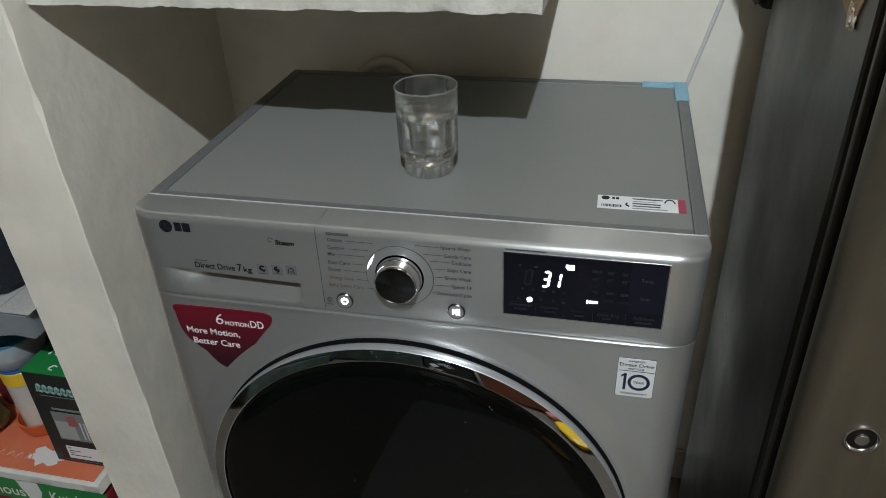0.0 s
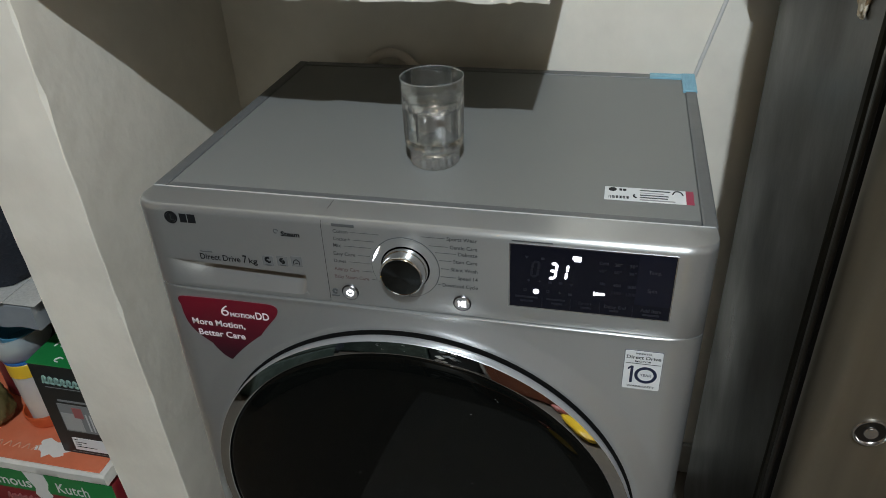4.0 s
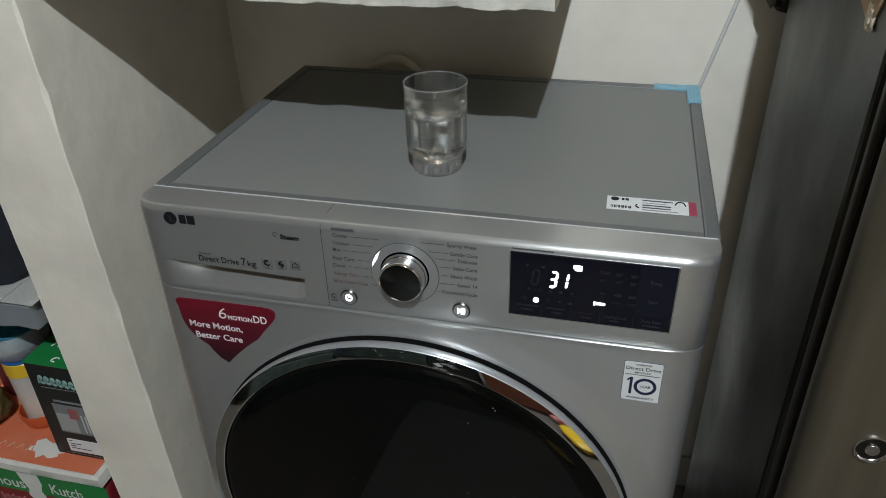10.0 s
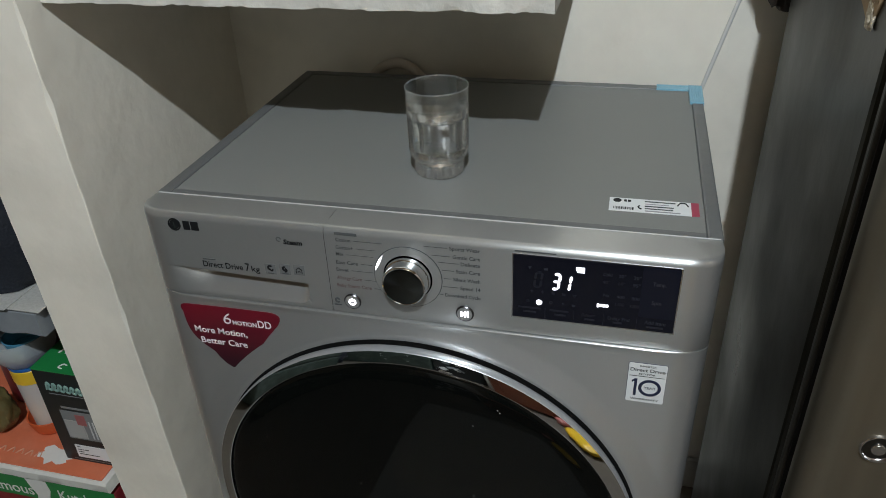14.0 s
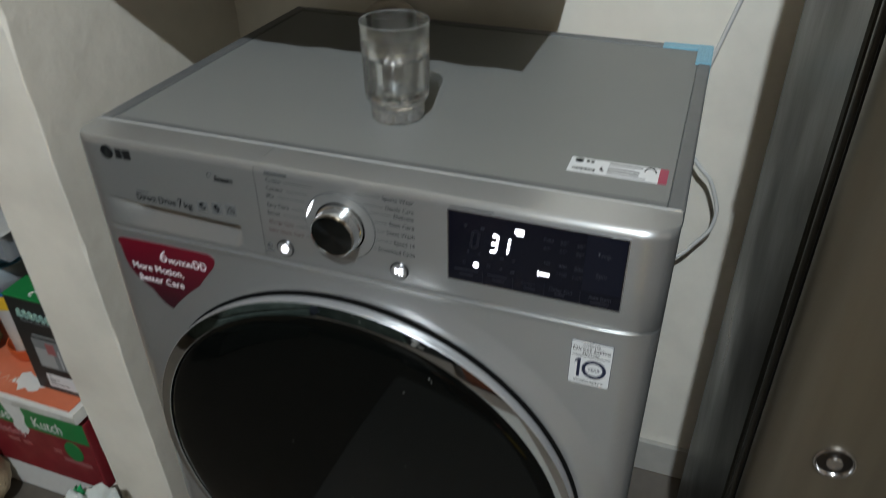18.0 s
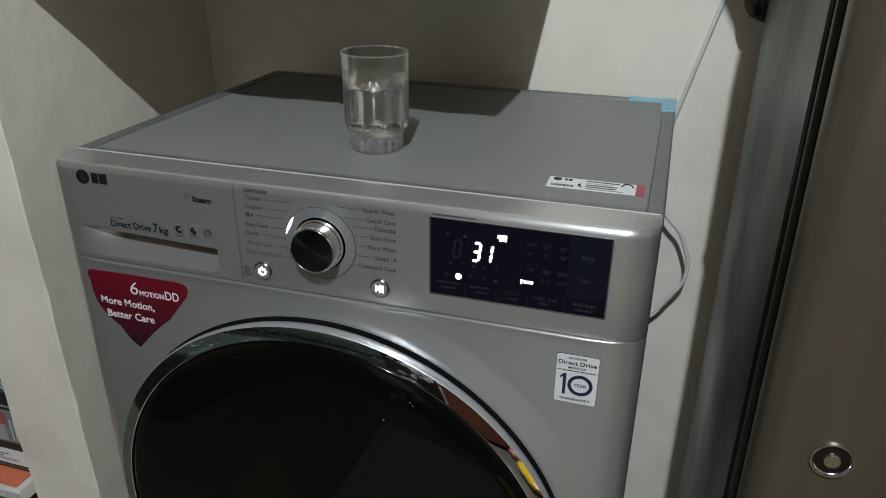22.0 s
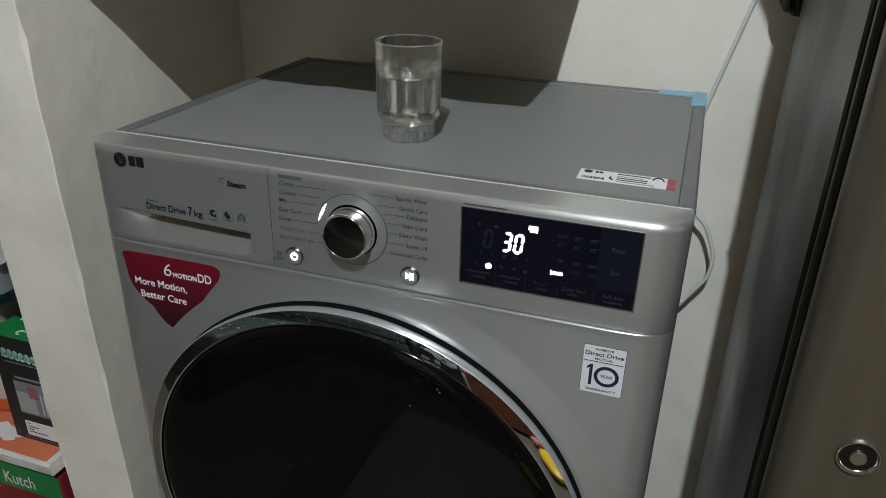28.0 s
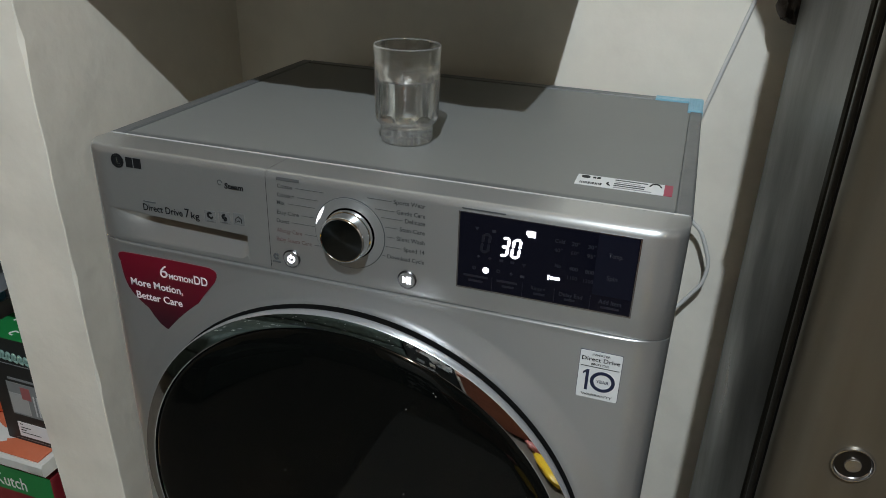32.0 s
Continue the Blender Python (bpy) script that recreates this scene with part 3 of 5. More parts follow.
def machine_details(m):
    panel = next(c for c in m.children if c.name.startswith("control_panel"))
    drawer = next(c for c in m.children if c.name.startswith("detergent_drawer"))
    front = next(c for c in m.children if c.name.startswith("front_panel"))
    # drawer print: a round badge, two plain bars, words and small icons
    badge = part("badge", ring(-0.2590, 0.8410, 0.0060, 0.0074, -0.0008, 0.001), INK, drawer, "dark round badge shape")
    part("badge_disc", disc(-0.2590, 0.8410, 0.0055, -0.0007, 0.001, 24), INK, drawer)
    bar(-0.2594, -0.2582, 0.8378, 0.8448, drawer, SATIN, -0.0012)
    bar(-0.2582, -0.2556, 0.8378, 0.8388, drawer, SATIN, -0.0012)
    bar(-0.2486, -0.2408, 0.8358, 0.8462, drawer, INK)
    bar(-0.2394, -0.2306, 0.8358, 0.8462, drawer, INK)
    part("steam_icon", ring(-0.1398, 0.8350, 0.002, 0.0028, -0.0006, 0.001, 0, 300, 20), INK_PALE, drawer)
    lettering("Steam", -0.1348, 0.8300, 0.0055, drawer, INK, width=0.0210, lean=0.12, bold=0.05)
    lettering("Direct Drive", -0.2350, 0.7912, 0.0074, drawer, INK, width=0.0475)
    lettering("7", -0.1845, 0.7912, 0.0096, drawer, INK, width=0.0052)
    lettering("kg", -0.1775, 0.7912, 0.0070, drawer, INK, width=0.0100)
    bar(-0.234, -0.219, 0.8006, 0.8016, drawer, INK_PALE)
    for x, z in ((-0.1550, 0.7965), (-0.1382, 0.7978), (-0.1220, 0.7988)):
        part("icon_tile", box(x - 0.0062, x + 0.0062, -0.0003, 0.0005, z - 0.0062, z + 0.0062), ICON_TILE, drawer)
    part("swirl_icon", ring(-0.1550, 0.7983, 0.0012, 0.0034, -0.0008, 0.001, 40, 300, 18), INK, drawer)
    part("swirl_icon", ring(-0.1535, 0.7960, 0.0004, 0.0020, -0.0008, 0.001, 180, 400, 14), INK, drawer)
    part("swirl_icon", ring(-0.1384, 0.7990, 0.0006, 0.0030, -0.0008, 0.001, 60, 290, 18), INK, drawer)
    part("swirl_icon", ring(-0.1378, 0.7970, 0.0006, 0.0026, -0.0008, 0.001, 240, 450, 18), INK, drawer)
    hx, hz = -0.1220, 0.7985
    part("house_icon", slab([(hx + u, hz + w) for u, w in ((-0.0036, -0.0036), (-0.0036, 0.0008), (0, 0.0038), (0.0036, 0.0008), (0.0036, -0.0036), (0.0029, -0.0036), (0.0029, 0.0005),
                                                           (0, 0.0029), (-0.0029, 0.0005), (-0.0029, -0.0036))], -0.0008, 0.001), INK, drawer)
    part("house_icon", ring(hx, hz - 0.0024, 0.0008, 0.0015, -0.0008, 0.001, 0, 180, 10), INK, drawer)
    for x, z in ((-0.1550, 0.7912), (-0.1382, 0.7925)):
        bar(x - 0.0035, x + 0.0035, z, z + 0.0008, drawer, INK_PALE, -0.0008)
    # programme names round the knob
    KX, KZ = -0.0020, 0.8045
    left = [("Cotton", 0.8415, 0.016, INK_MID), ("Cotton+", 0.8325, 0.0185, INK_MID), ("Mix", 0.8245, 0.0085, INK_MID), ("Easy Care", 0.8145, 0.0235, INK_MID), ("Duvet", 0.8055, 0.0135, INK_MID),
            ("Allergy Care", 0.7955, 0.0275, INK_RED), ("Baby Steam Care", 0.786, 0.038, INK_RED)]
    for k, (word, z, w, ink) in enumerate(left):
        x = -0.0762 - 0.0007 * k
        lettering(word, x, z - 0.002, 0.0042, panel, ink, width=w)
        end = KX - 0.036 * math.cos(radians(48 - 15 * k)) - 0.001
        if end > x + w + 0.004:
            bar(x + w + 0.003, end, z - 0.0004, z, panel, INK_PALE, name="leader_line")
    bar(-0.0770, -0.053, 0.8470, 0.8500, panel, INK_PALE)
    right = [("Sports Wear", 0.8435, 0.0305), ("Gentle Care", 0.834, 0.0275), ("Delicate", 0.8265, 0.0195), ("Stain Care", 0.8175, 0.0245), ("Silent Wash", 0.8078, 0.0275),
             ("Speed 14", 0.798, 0.0205), ("Download Cycle", 0.788, 0.0365)]
    for k, (word, z, w) in enumerate(right):
        lettering(word, 0.0728, z - 0.002, 0.0042, panel, INK_MID, width=w, align="RIGHT")
        start = KX + 0.0365 * math.cos(radians(62 - 15 * k)) + 0.001
        if start < 0.0728 - w - 0.004:
            bar(start, 0.0728 - w - 0.002, z - 0.0004, z, panel, INK_PALE, name="leader_line")
    part("print_icon", ring(-0.0822, 0.7660, 0.0012, 0.0034, -0.0006, 0.001, 20, 320, 18), INK_PALE, panel)
    bar(-0.0865, -0.0780, 0.7595, 0.761, panel, INK_PALE)
    bar(0.1065, 0.146, 0.8475, 0.8486, panel, INK_PALE)
    # knob
    part("dial_ring", ring(KX, KZ, 0.0258, 0.0352, -0.0012, 0.002, n=64), SILVER, panel, "pale silver ring round the knob")
    part("dial_edge", ring(KX, KZ, 0.0352, 0.0360, -0.0004, 0.002, n=64), INK_PALE, panel)
    # Glowing crescent at the upper left of the dial ring.
    part("dial_crescent", slab([(KX + 0.0346 * math.cos(radians(a)), KZ + 0.0346 * math.sin(radians(a))) for a in range(136, 173, 4)] + [(KX + (0.0346 - 0.0026 * math.sin(radians((a - 136) * 5))) * math.cos(radians(a)), KZ + (0.0346 - 0.0026 * math.sin(radians((a - 136) * 5))) * math.sin(radians(a))) for a in range(168, 136, -4)], -0.0018, 0.0), GLOW, panel, "glowing white crescent")
    part("dial_groove", capped(lathe([(0.0258, 0.0006), (0.018, 0.0006)], (KX, 0, KZ), "y", 48)), BLACKGAP, panel)
    knob = part("knob", lathe([(0.0243, 0.0), (0.0245, 0.004), (0.0240, 0.0062), (0.0232, 0.0066), (0.0230, 0.0085), (0.0226, 0.0170), (0.0222, 0.0182), (0.0214, 0.0188), (0.0206, 0.0184)],
                              (KX, 0, KZ), "y", 72), CHROME, panel, "chrome programme knob", smooth=35)
    part("knob_face", capped(lathe([(0.0207, 0.0182), (0.0185, 0.0186), (0.0004, 0.0188)], (KX, 0, KZ), "y", 72)), KNOBFACE, knob, "dark radially brushed face", smooth=35)
    # buttons
    for bx, bz in ((-0.0652, 0.7664), (0.0562, 0.7671)):
        b = part("button", capped(lathe([(0.0094, 0.0), (0.0094, 0.0012), (0.0084, 0.0022), (0.0078, 0.0012)], (bx, 0, bz), "y", 36)), BUTTONRIM, panel, "round button with dark metal rim", smooth=35)
        part("button_cap", disc(bx, bz, 0.0079, -0.0016, 0.0, 36), SILVER, b)
        if bx < 0:
            part("power_mark", ring(bx, bz, 0.0026, 0.0041, -0.0022, -0.0012, 118, 422, 26), GLOW, b, "lit power mark")
            part("power_mark", box(bx - 0.0008, bx + 0.0008, -0.0022, -0.0012, bz + 0.0008, bz + 0.0047), GLOW, b)
        else:
            part("start_mark", slab([(bx - 0.0040, bz - 0.0036), (bx - 0.0040, bz + 0.0036), (bx + 0.0006, bz)], -0.0022, -0.0012), GLOW, b, "lit start mark")
            part("start_mark", box(bx - 0.0002, bx + 0.0014, -0.0023, -0.0012, bz - 0.0036, bz + 0.0036), GLOW, b)
            part("start_mark", box(bx + 0.0024, bx + 0.0041, -0.0022, -0.0012, bz - 0.0036, bz + 0.0036), GLOW, b)
    # display
    x0, x1, z0, z1 = 0.1052, 0.2605, 0.7713, 0.8446
    disp = part("display", box(x0, x1, -0.001, 0.008, z0, z1, 0.0006), DISPLAY, m, "black glossy display with lit digits")
    part("bezel", box(x0 - 0.0012, x1 + 0.0012, -0.0005, 0.006, z0 - 0.0014, z1 + 0.0006), SATIN, panel)
    F = -0.0013
    part("touch_strip", box(x1 - 0.034, x1 - 0.001, -0.0012, 0.0, z0 + 0.016, z1 - 0.001), PADM, disp)
    for body, x, z, h, w, mat in (("Cold", 0.1905, 0.8300, 0.0035, 0.0085, UNLIT), ("20\u00b0", 0.2048, 0.8295, 0.0035, 0.007, UNLIT), ("30\u00b0", 0.2186, 0.8292, 0.0035, 0.007, UNLIT),
                                  ("40\u00b0", 0.1905, 0.8215, 0.0035, 0.007, UNLIT_DIM), ("60\u00b0", 0.2048, 0.8212, 0.0035, 0.007, UNLIT_DIM), ("95\u00b0", 0.2186, 0.8207, 0.0035, 0.007, UNLIT),
                                  ("No", 0.1925, 0.8068, 0.0035, 0.005, UNLIT), ("400", 0.2048, 0.8062, 0.0035, 0.0075, UNLIT), ("800", 0.2186, 0.8058, 0.0035, 0.0075, UNLIT),
                                  ("1100", 0.2042, 0.7975, 0.0035, 0.0085, UNLIT_DIM), ("1200", 0.2180, 0.7970, 0.0035, 0.0085, UNLIT_DIM), ("Temp.", 0.2365, 0.8240, 0.0042, 0.012, UNLIT),
                                  ("Spin", 0.2372, 0.8030, 0.0042, 0.009, UNLIT), ("Delay End", 0.1985, 0.7802, 0.0038, 0.0205, UNLIT), ("Add Item", 0.2330, 0.7797, 0.0042, 0.0195, UNLIT),
                                  ("Rinse+", 0.1735, 0.7812, 0.0038, 0.013, UNLIT_DIM)):
        lettering(body, x, z, h, disp, mat, y=F, width=w)
    for a, b, z in ((0.111, 0.1335, 0.7832), (0.142, 0.1605, 0.7827), (0.116, 0.129, 0.7785), (0.147, 0.158, 0.778), (0.176, 0.186, 0.7765), (0.2035, 0.2125, 0.7762), (0.235, 0.251, 0.7752)):
        bar(a, b, z, z + 0.002, disp, UNLIT_DIM, F)
    for x in (0.1375, 0.1655, 0.194, 0.2255):
        bar(x, x + 0.0004, 0.773, 0.786, disp, UNLIT_DIM, F, "divider")
    for x, z, mat in ((0.1215, 0.8310, UNLIT), (0.1368, 0.8310, UNLIT), (0.1240, 0.8045, UNLIT), (0.1345, 0.8042, UNLIT_DIM), (0.1450, 0.8040, UNLIT_DIM), (0.1550, 0.8040, UNLIT_DIM), (0.1655, 0.8030, UNLIT_DIM),
                      (0.1205, 0.7925, UNLIT_DIM), (0.1430, 0.7930, UNLIT_DIM), (0.1548, 0.7925, UNLIT), (0.1650, 0.7920, UNLIT)):
        k = int(x * 1e4 + z * 3e4) % 4
        if k == 0:
            part("unlit_icon", ring(x, z, 0.0009, 0.0018, F, 0.0, 0, 360, 12), mat, disp)
        elif k == 1:
            part("unlit_icon", slab([(x - 0.0018, z + 0.0014), (x, z - 0.0016), (x + 0.0018, z + 0.0014)], F, 0.0), mat, disp)
        elif k == 2:
            part("unlit_icon", box(x - 0.0017, x + 0.0017, F, 0.0, z - 0.0013, z + 0.0010), mat, disp)
        else:
            part("unlit_icon", slab([(x - 0.0004, z - 0.0018), (x + 0.0016, z + 0.0004), (x + 0.0003, z + 0.0003), (x + 0.0006, z + 0.0018), (x - 0.0016, z - 0.0003), (x - 0.0002, z - 0.0003)], F, 0.0), mat, disp)
    # digits of seven bars each
    W, H, T = 0.0060, 0.0168, 0.0025

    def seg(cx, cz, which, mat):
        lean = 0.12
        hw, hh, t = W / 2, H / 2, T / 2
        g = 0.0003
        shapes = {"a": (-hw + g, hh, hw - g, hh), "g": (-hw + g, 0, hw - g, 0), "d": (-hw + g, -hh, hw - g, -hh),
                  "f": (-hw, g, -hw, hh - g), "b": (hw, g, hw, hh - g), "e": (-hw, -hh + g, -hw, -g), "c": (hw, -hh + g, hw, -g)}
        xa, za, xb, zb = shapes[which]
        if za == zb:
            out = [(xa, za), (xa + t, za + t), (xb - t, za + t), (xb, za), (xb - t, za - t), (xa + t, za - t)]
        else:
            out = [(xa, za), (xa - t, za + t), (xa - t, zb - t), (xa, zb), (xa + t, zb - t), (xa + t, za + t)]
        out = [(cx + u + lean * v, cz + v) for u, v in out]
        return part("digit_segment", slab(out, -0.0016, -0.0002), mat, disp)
    for w in "abcdg":
        seg(0.1472, 0.8178, w, GLOW)
    for w in "bc":
        seg(0.1576, 0.8176, w, GLOW)
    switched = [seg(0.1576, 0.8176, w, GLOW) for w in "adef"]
    for w in "abcdef":
        seg(0.1300, 0.8182, w, UNLIT_DARK)
    part("lit_icon", slab([(0.1655, 0.8365), (0.1652, 0.8328), (0.1668, 0.8328), (0.1668, 0.8308), (0.1735, 0.8308), (0.1735, 0.8365)], -0.0016, 0.0), GLOW, disp, "lit white icon")
    part("lit_icon", disc(0.1315, 0.7918, 0.0029, -0.0016, 0.0, 20), GLOW, disp, "lit white dot")
    for k in range(4):
        xa = 0.1868 + 0.0029 * k
        part("lit_icon", ring(xa + 0.0011, 0.7958, 0.0001, 0.0016, -0.0016, 0.0, n=10) if k else box(xa + 0.0004, xa + 0.0018, -0.0016, 0.0, 0.7936, 0.7980), GLOW, disp)
    blink = part("blinking_icon", slab([(0.1500, 0.8338), (0.1512, 0.8295), (0.1558, 0.8295), (0.1570, 0.8338), (0.1545, 0.8338), (0.1535, 0.8324), (0.1525, 0.8338)], -0.0016, -0.0002), GLOW, disp)
    # red sticker on the front
    edge = []
    corners = [(-0.2820, 0.7365, 0.013), (-0.1470, 0.7375, 0.022), (-0.2238, 0.6275, 0.050)]
    for i in range(3):
        (xa, za, ra), (xb, zb, rb) = corners[i], corners[(i + 1) % 3]
        xc, zc, rc = corners[(i + 2) % 3]
        ln = math.hypot(xb - xa, zb - za)
        nx, nz = -(zb - za) / ln, (xb - xa) / ln
        bow = (0.0005, -0.002, 0.0095)[i]
        for k in range(11):
            t = (ra + (ln - ra - rb) * k / 10) / ln
            s = bow * math.sin(math.pi * k / 10)
            edge.append((xa + (xb - xa) * t + nx * s, za + (zb - za) * t + nz * s))
        l2 = math.hypot(xc - xb, zc - zb)
        p0, p1 = edge[-1], (xb + (xc - xb) * rb / l2, zb + (zc - zb) * rb / l2)
        for t in (0.15, 0.3, 0.45, 0.6, 0.75, 0.9):
            edge.append(((1 - t) ** 2 * p0[0] + 2 * t * (1 - t) * xb + t * t * p1[0], (1 - t) ** 2 * p0[1] + 2 * t * (1 - t) * zb + t * t * p1[1]))
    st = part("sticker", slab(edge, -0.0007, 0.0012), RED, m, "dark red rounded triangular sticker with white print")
    lettering("6", -0.2266, 0.7150, 0.0152, st, WHITE_PRINT, y=-0.0012, width=0.0098, lean=0.16, bold=0.0)
    lettering("MOT" + "ION", -0.2148, 0.7150, 0.0056, st, WHITE_PRINT, y=-0.0012, width=0.0300, bold=0.05)
    lettering("DD", -0.1832, 0.7150, 0.0098, st, WHITE_PRINT, y=-0.0012, width=0.0165, bold=0.03)
    lettering("More Mot" + "ion,", -0.2660, 0.6985, 0.0086, st, WHITE_PRINT, y=-0.0012, width=0.0665, bold=0.03)
    lettering("Better Care", -0.2610, 0.6830, 0.0086, st, WHITE_PRINT, y=-0.0012, width=0.0590, bold=0.03)
    # white warranty sticker
    ws = part("sticker", slab(rounded([(0.2234, 0.6800), (0.2616, 0.6800), (0.2616, 0.7310), (0.2234, 0.7310)], 0.002), -0.0004, 0.001), STICKER_NAVY, m, "small white warranty sticker with navy print")
    part("label_face", slab(rounded([(0.2238, 0.6804), (0.2612, 0.6804), (0.2612, 0.7306), (0.2238, 0.7306)], 0.0018), -0.0008, 0.0), STICKER_WHITE, ws)
    lettering("INVERTER", 0.2425, 0.7265, 0.0022, ws, INK, y=-0.0012, width=0.016, align="CENTER")
    lettering("Direct Drive", 0.2425, 0.7207, 0.0042, ws, INK, y=-0.0012, width=0.034, align="CENTER")
    lettering("MOTOR", 0.2425, 0.7165, 0.0022, ws, INK, y=-0.0012, width=0.016, align="CENTER")
    bar(0.2253, 0.2597, 0.7143, 0.7147, ws, INK, -0.0012)
    part("numeral", slab([(0.2307, 0.6890), (0.2335, 0.6890), (0.2335, 0.7110), (0.2312, 0.7110), (0.2281, 0.7080), (0.2281, 0.7057), (0.2307, 0.7077)], -0.0012, 0.0), STICKER_NAVY, ws)
    oval = ring(0, 0, 0.0078, 0.0110, -0.0012, 0.0)
    for v in oval.verts:
        v.co.x, v.co.z = 0.2463 + v.co.x * 1.02, 0.7000 + v.co.z * 0.98
    part("numeral", oval, STICKER_NAVY, ws)
    lettering("YEAR", 0.2463, 0.6985, 0.0032, ws, STICKER_NAVY, y=-0.0012, width=0.0115, align="CENTER")
    lettering("WARRANTY", 0.2425, 0.6833, 0.0026, ws, INK, y=-0.0012, width=0.028, align="CENTER")
    # sticker on the top
    Z = TOP - 0.0015
    ts = part("sticker", box(0.1892, 0.2708, 0.0880, 0.1165, Z - 0.0005, Z + 0.0006), STICKER_WHITE, m, "white service sticker with pink end on the top plate")
    part("sticker_end", box(0.2708, 0.2785, 0.0880, 0.1165, Z - 0.0005, Z + 0.00065), STICKER_PINK, ts)

    def flat_bar(xa, xb, ya, yb, mat=INK):
        part("print_bar", box(xa, xb, ya, yb, Z, Z + 0.0010), mat, ts)
    oval = bmesh.new()
    bmesh.ops.create_cone(oval, cap_ends=True, segments=20, radius1=0.0042, radius2=0.0042, depth=0.0006, matrix=Matrix.Translation((0.1972, 0.1106, Z + 0.0006)))
    part("print_disc", oval, INK, ts)
    flat_bar(0.2040, 0.2068, 0.1085, 0.1127)
    flat_bar(0.2078, 0.2112, 0.1085, 0.1127)
    rnd = random.Random(4)
    xx = 0.1935
    while xx < 0.2135:
        w = rnd.choice((0.0007, 0.0011, 0.0018))
        flat_bar(xx, xx + w, 0.0914, 0.0964)
        xx += w + rnd.choice((0.0005, 0.0009))
    for k, (xa, xb) in enumerate(((0.2250, 0.2555), (0.2250, 0.2490), (0.2250, 0.2535), (0.2250, 0.2530), (0.2250, 0.2600))):
        yb = 0.1106 - 0.0052 * k
        flat_bar(xa, xb, yb, yb + (0.0018 if k != 1 else 0.001), INK_MID if k in (0, 2, 3) else STICKER_GREY)
    part("print_mark", tube([(0.2195, 0.1010, Z + 0.0009), (0.2185, 0.0976, Z + 0.0009), (0.2215, 0.0939, Z + 0.0009)], 0.0008, 6), INK, ts)
    part("print_mark", tube([(0.2575, 0.1064, Z + 0.0009), (0.2605, 0.1131, Z + 0.0009), (0.2655, 0.1127, Z + 0.0009), (0.2680, 0.1064, Z + 0.0009)], 0.0007, 6), INK, ts)
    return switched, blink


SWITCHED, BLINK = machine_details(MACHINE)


# ---- tape, hose and cable ----
TAPE = material("pale_blue_tape", (0.22, 0.46, 0.58), 0.35, grain=0.15, scale=120)
HOSE = material("beige_hose", (0.62, 0.55, 0.46), 0.5, grain=0.1, scale=80)
CABLE = material("white_cable", (0.62, 0.61, 0.58), 0.45, grain=0.05, scale=90)


def tape():
    t = thing("adhesive_tape", 0.29, 0.44, TOP, "pale blue ribbed tape on the machine's back corner", "tape")
    part("strip", box(0.237, 0.2835, 0.4615, 0.4735, TOP - 0.002, TOP + 0.0012, 0.0004), TAPE, t)
    part("strip", box(0.237, 0.2980, 0.4760, 0.4796, TOP - 0.03, TOP + 0.0012, 0.0004), TAPE, t)
    part("corner_piece", box(0.2805, 0.2985, 0.4100, 0.4790, TOP - 0.002, TOP + 0.0018, 0.0006), TAPE, t)
    part("corner_piece", box(0.2970, 0.2992, 0.4100, 0.4790, TOP - 0.03, TOP + 0.0014, 0.0006), TAPE, t)
    for k in range(6):
        x = 0.2812 + 0.0029 * k
        part("rib", box(x, x + 0.0014, 0.411, 0.4785, TOP + 0.0012, TOP + 0.0026, 0.0005), TAPE, t)


tape()
tagged(part("drain_hose", tube([(-0.232, 0.500, 0.45), (-0.222, 0.503, 0.775), (-0.204, 0.505, 0.838), (-0.167, 0.507, 0.862), (-0.130, 0.507, 0.848), (-0.114, 0.505, 0.79), (-0.105, 0.502, 0.45)], 0.0078, 14),
            HOSE, smooth=50), "beige ribbed drain hose bent over behind the machine", "hose")
tagged(part("power_cable", tube([(0.555, 0.5315, 1.83), (0.445, 0.5310, 1.39), (0.3365, 0.5310, 0.962), (0.303, 0.5300, 0.830), (0.280, 0.515, 0.74), (0.292, 0.505, 0.700), (0.312, 0.500, 0.674), (0.330, 0.500, 0.655),
                                 (0.344, 0.500, 0.622), (0.348, 0.500, 0.604), (0.3465, 0.500, 0.584), (0.342, 0.500, 0.569), (0.328, 0.500, 0.547), (0.312, 0.498, 0.525), (0.27, 0.49, 0.49)], 0.0031, 10), CABLE, smooth=50),
       "white power cable hanging in a loop by the wall", "cable")


# ---- left shelves and what stands on them ----
WOODEDGE = material("white_painted_board", (0.66, 0.65, 0.61), 0.55, grain=0.06, scale=60, bump=0.001, stain=0.35, stain_scale=14, stain_colour=(0.3, 0.26, 0.21))
CARTON_GREEN = material("green_carton", (0.012, 0.2, 0.05), 0.45, grain=0.08, scale=90)
CARTON_BLACK = material("black_carton", (0.014, 0.016, 0.016), 0.42, grain=0.15, scale=80)
CARTON_RED = material("dark_red_carton", (0.2, 0.012, 0.02), 0.45, grain=0.15, scale=50, stain=0.4, stain_scale=30, stain_colour=(0.32, 0.05, 0.05))
ORANGE = material("orange_paper", (0.62, 0.16, 0.075), 0.6, grain=0.08, scale=70, stain=0.3, stain_scale=20, stain_colour=(0.66, 0.28, 0.18))
PAPER = material("torn_white_paper", (0.7, 0.69, 0.66), 0.7, grain=0.06, scale=90)
GREYPRINT = material("grey_print", (0.2, 0.21, 0.21), 0.5)
SCRIPT = material("pale_green_print", (0.2, 0.33, 0.29), 0.5)
PLASTIC_Y = material("yellow_plastic", (0.75, 0.47, 0.03), 0.35)
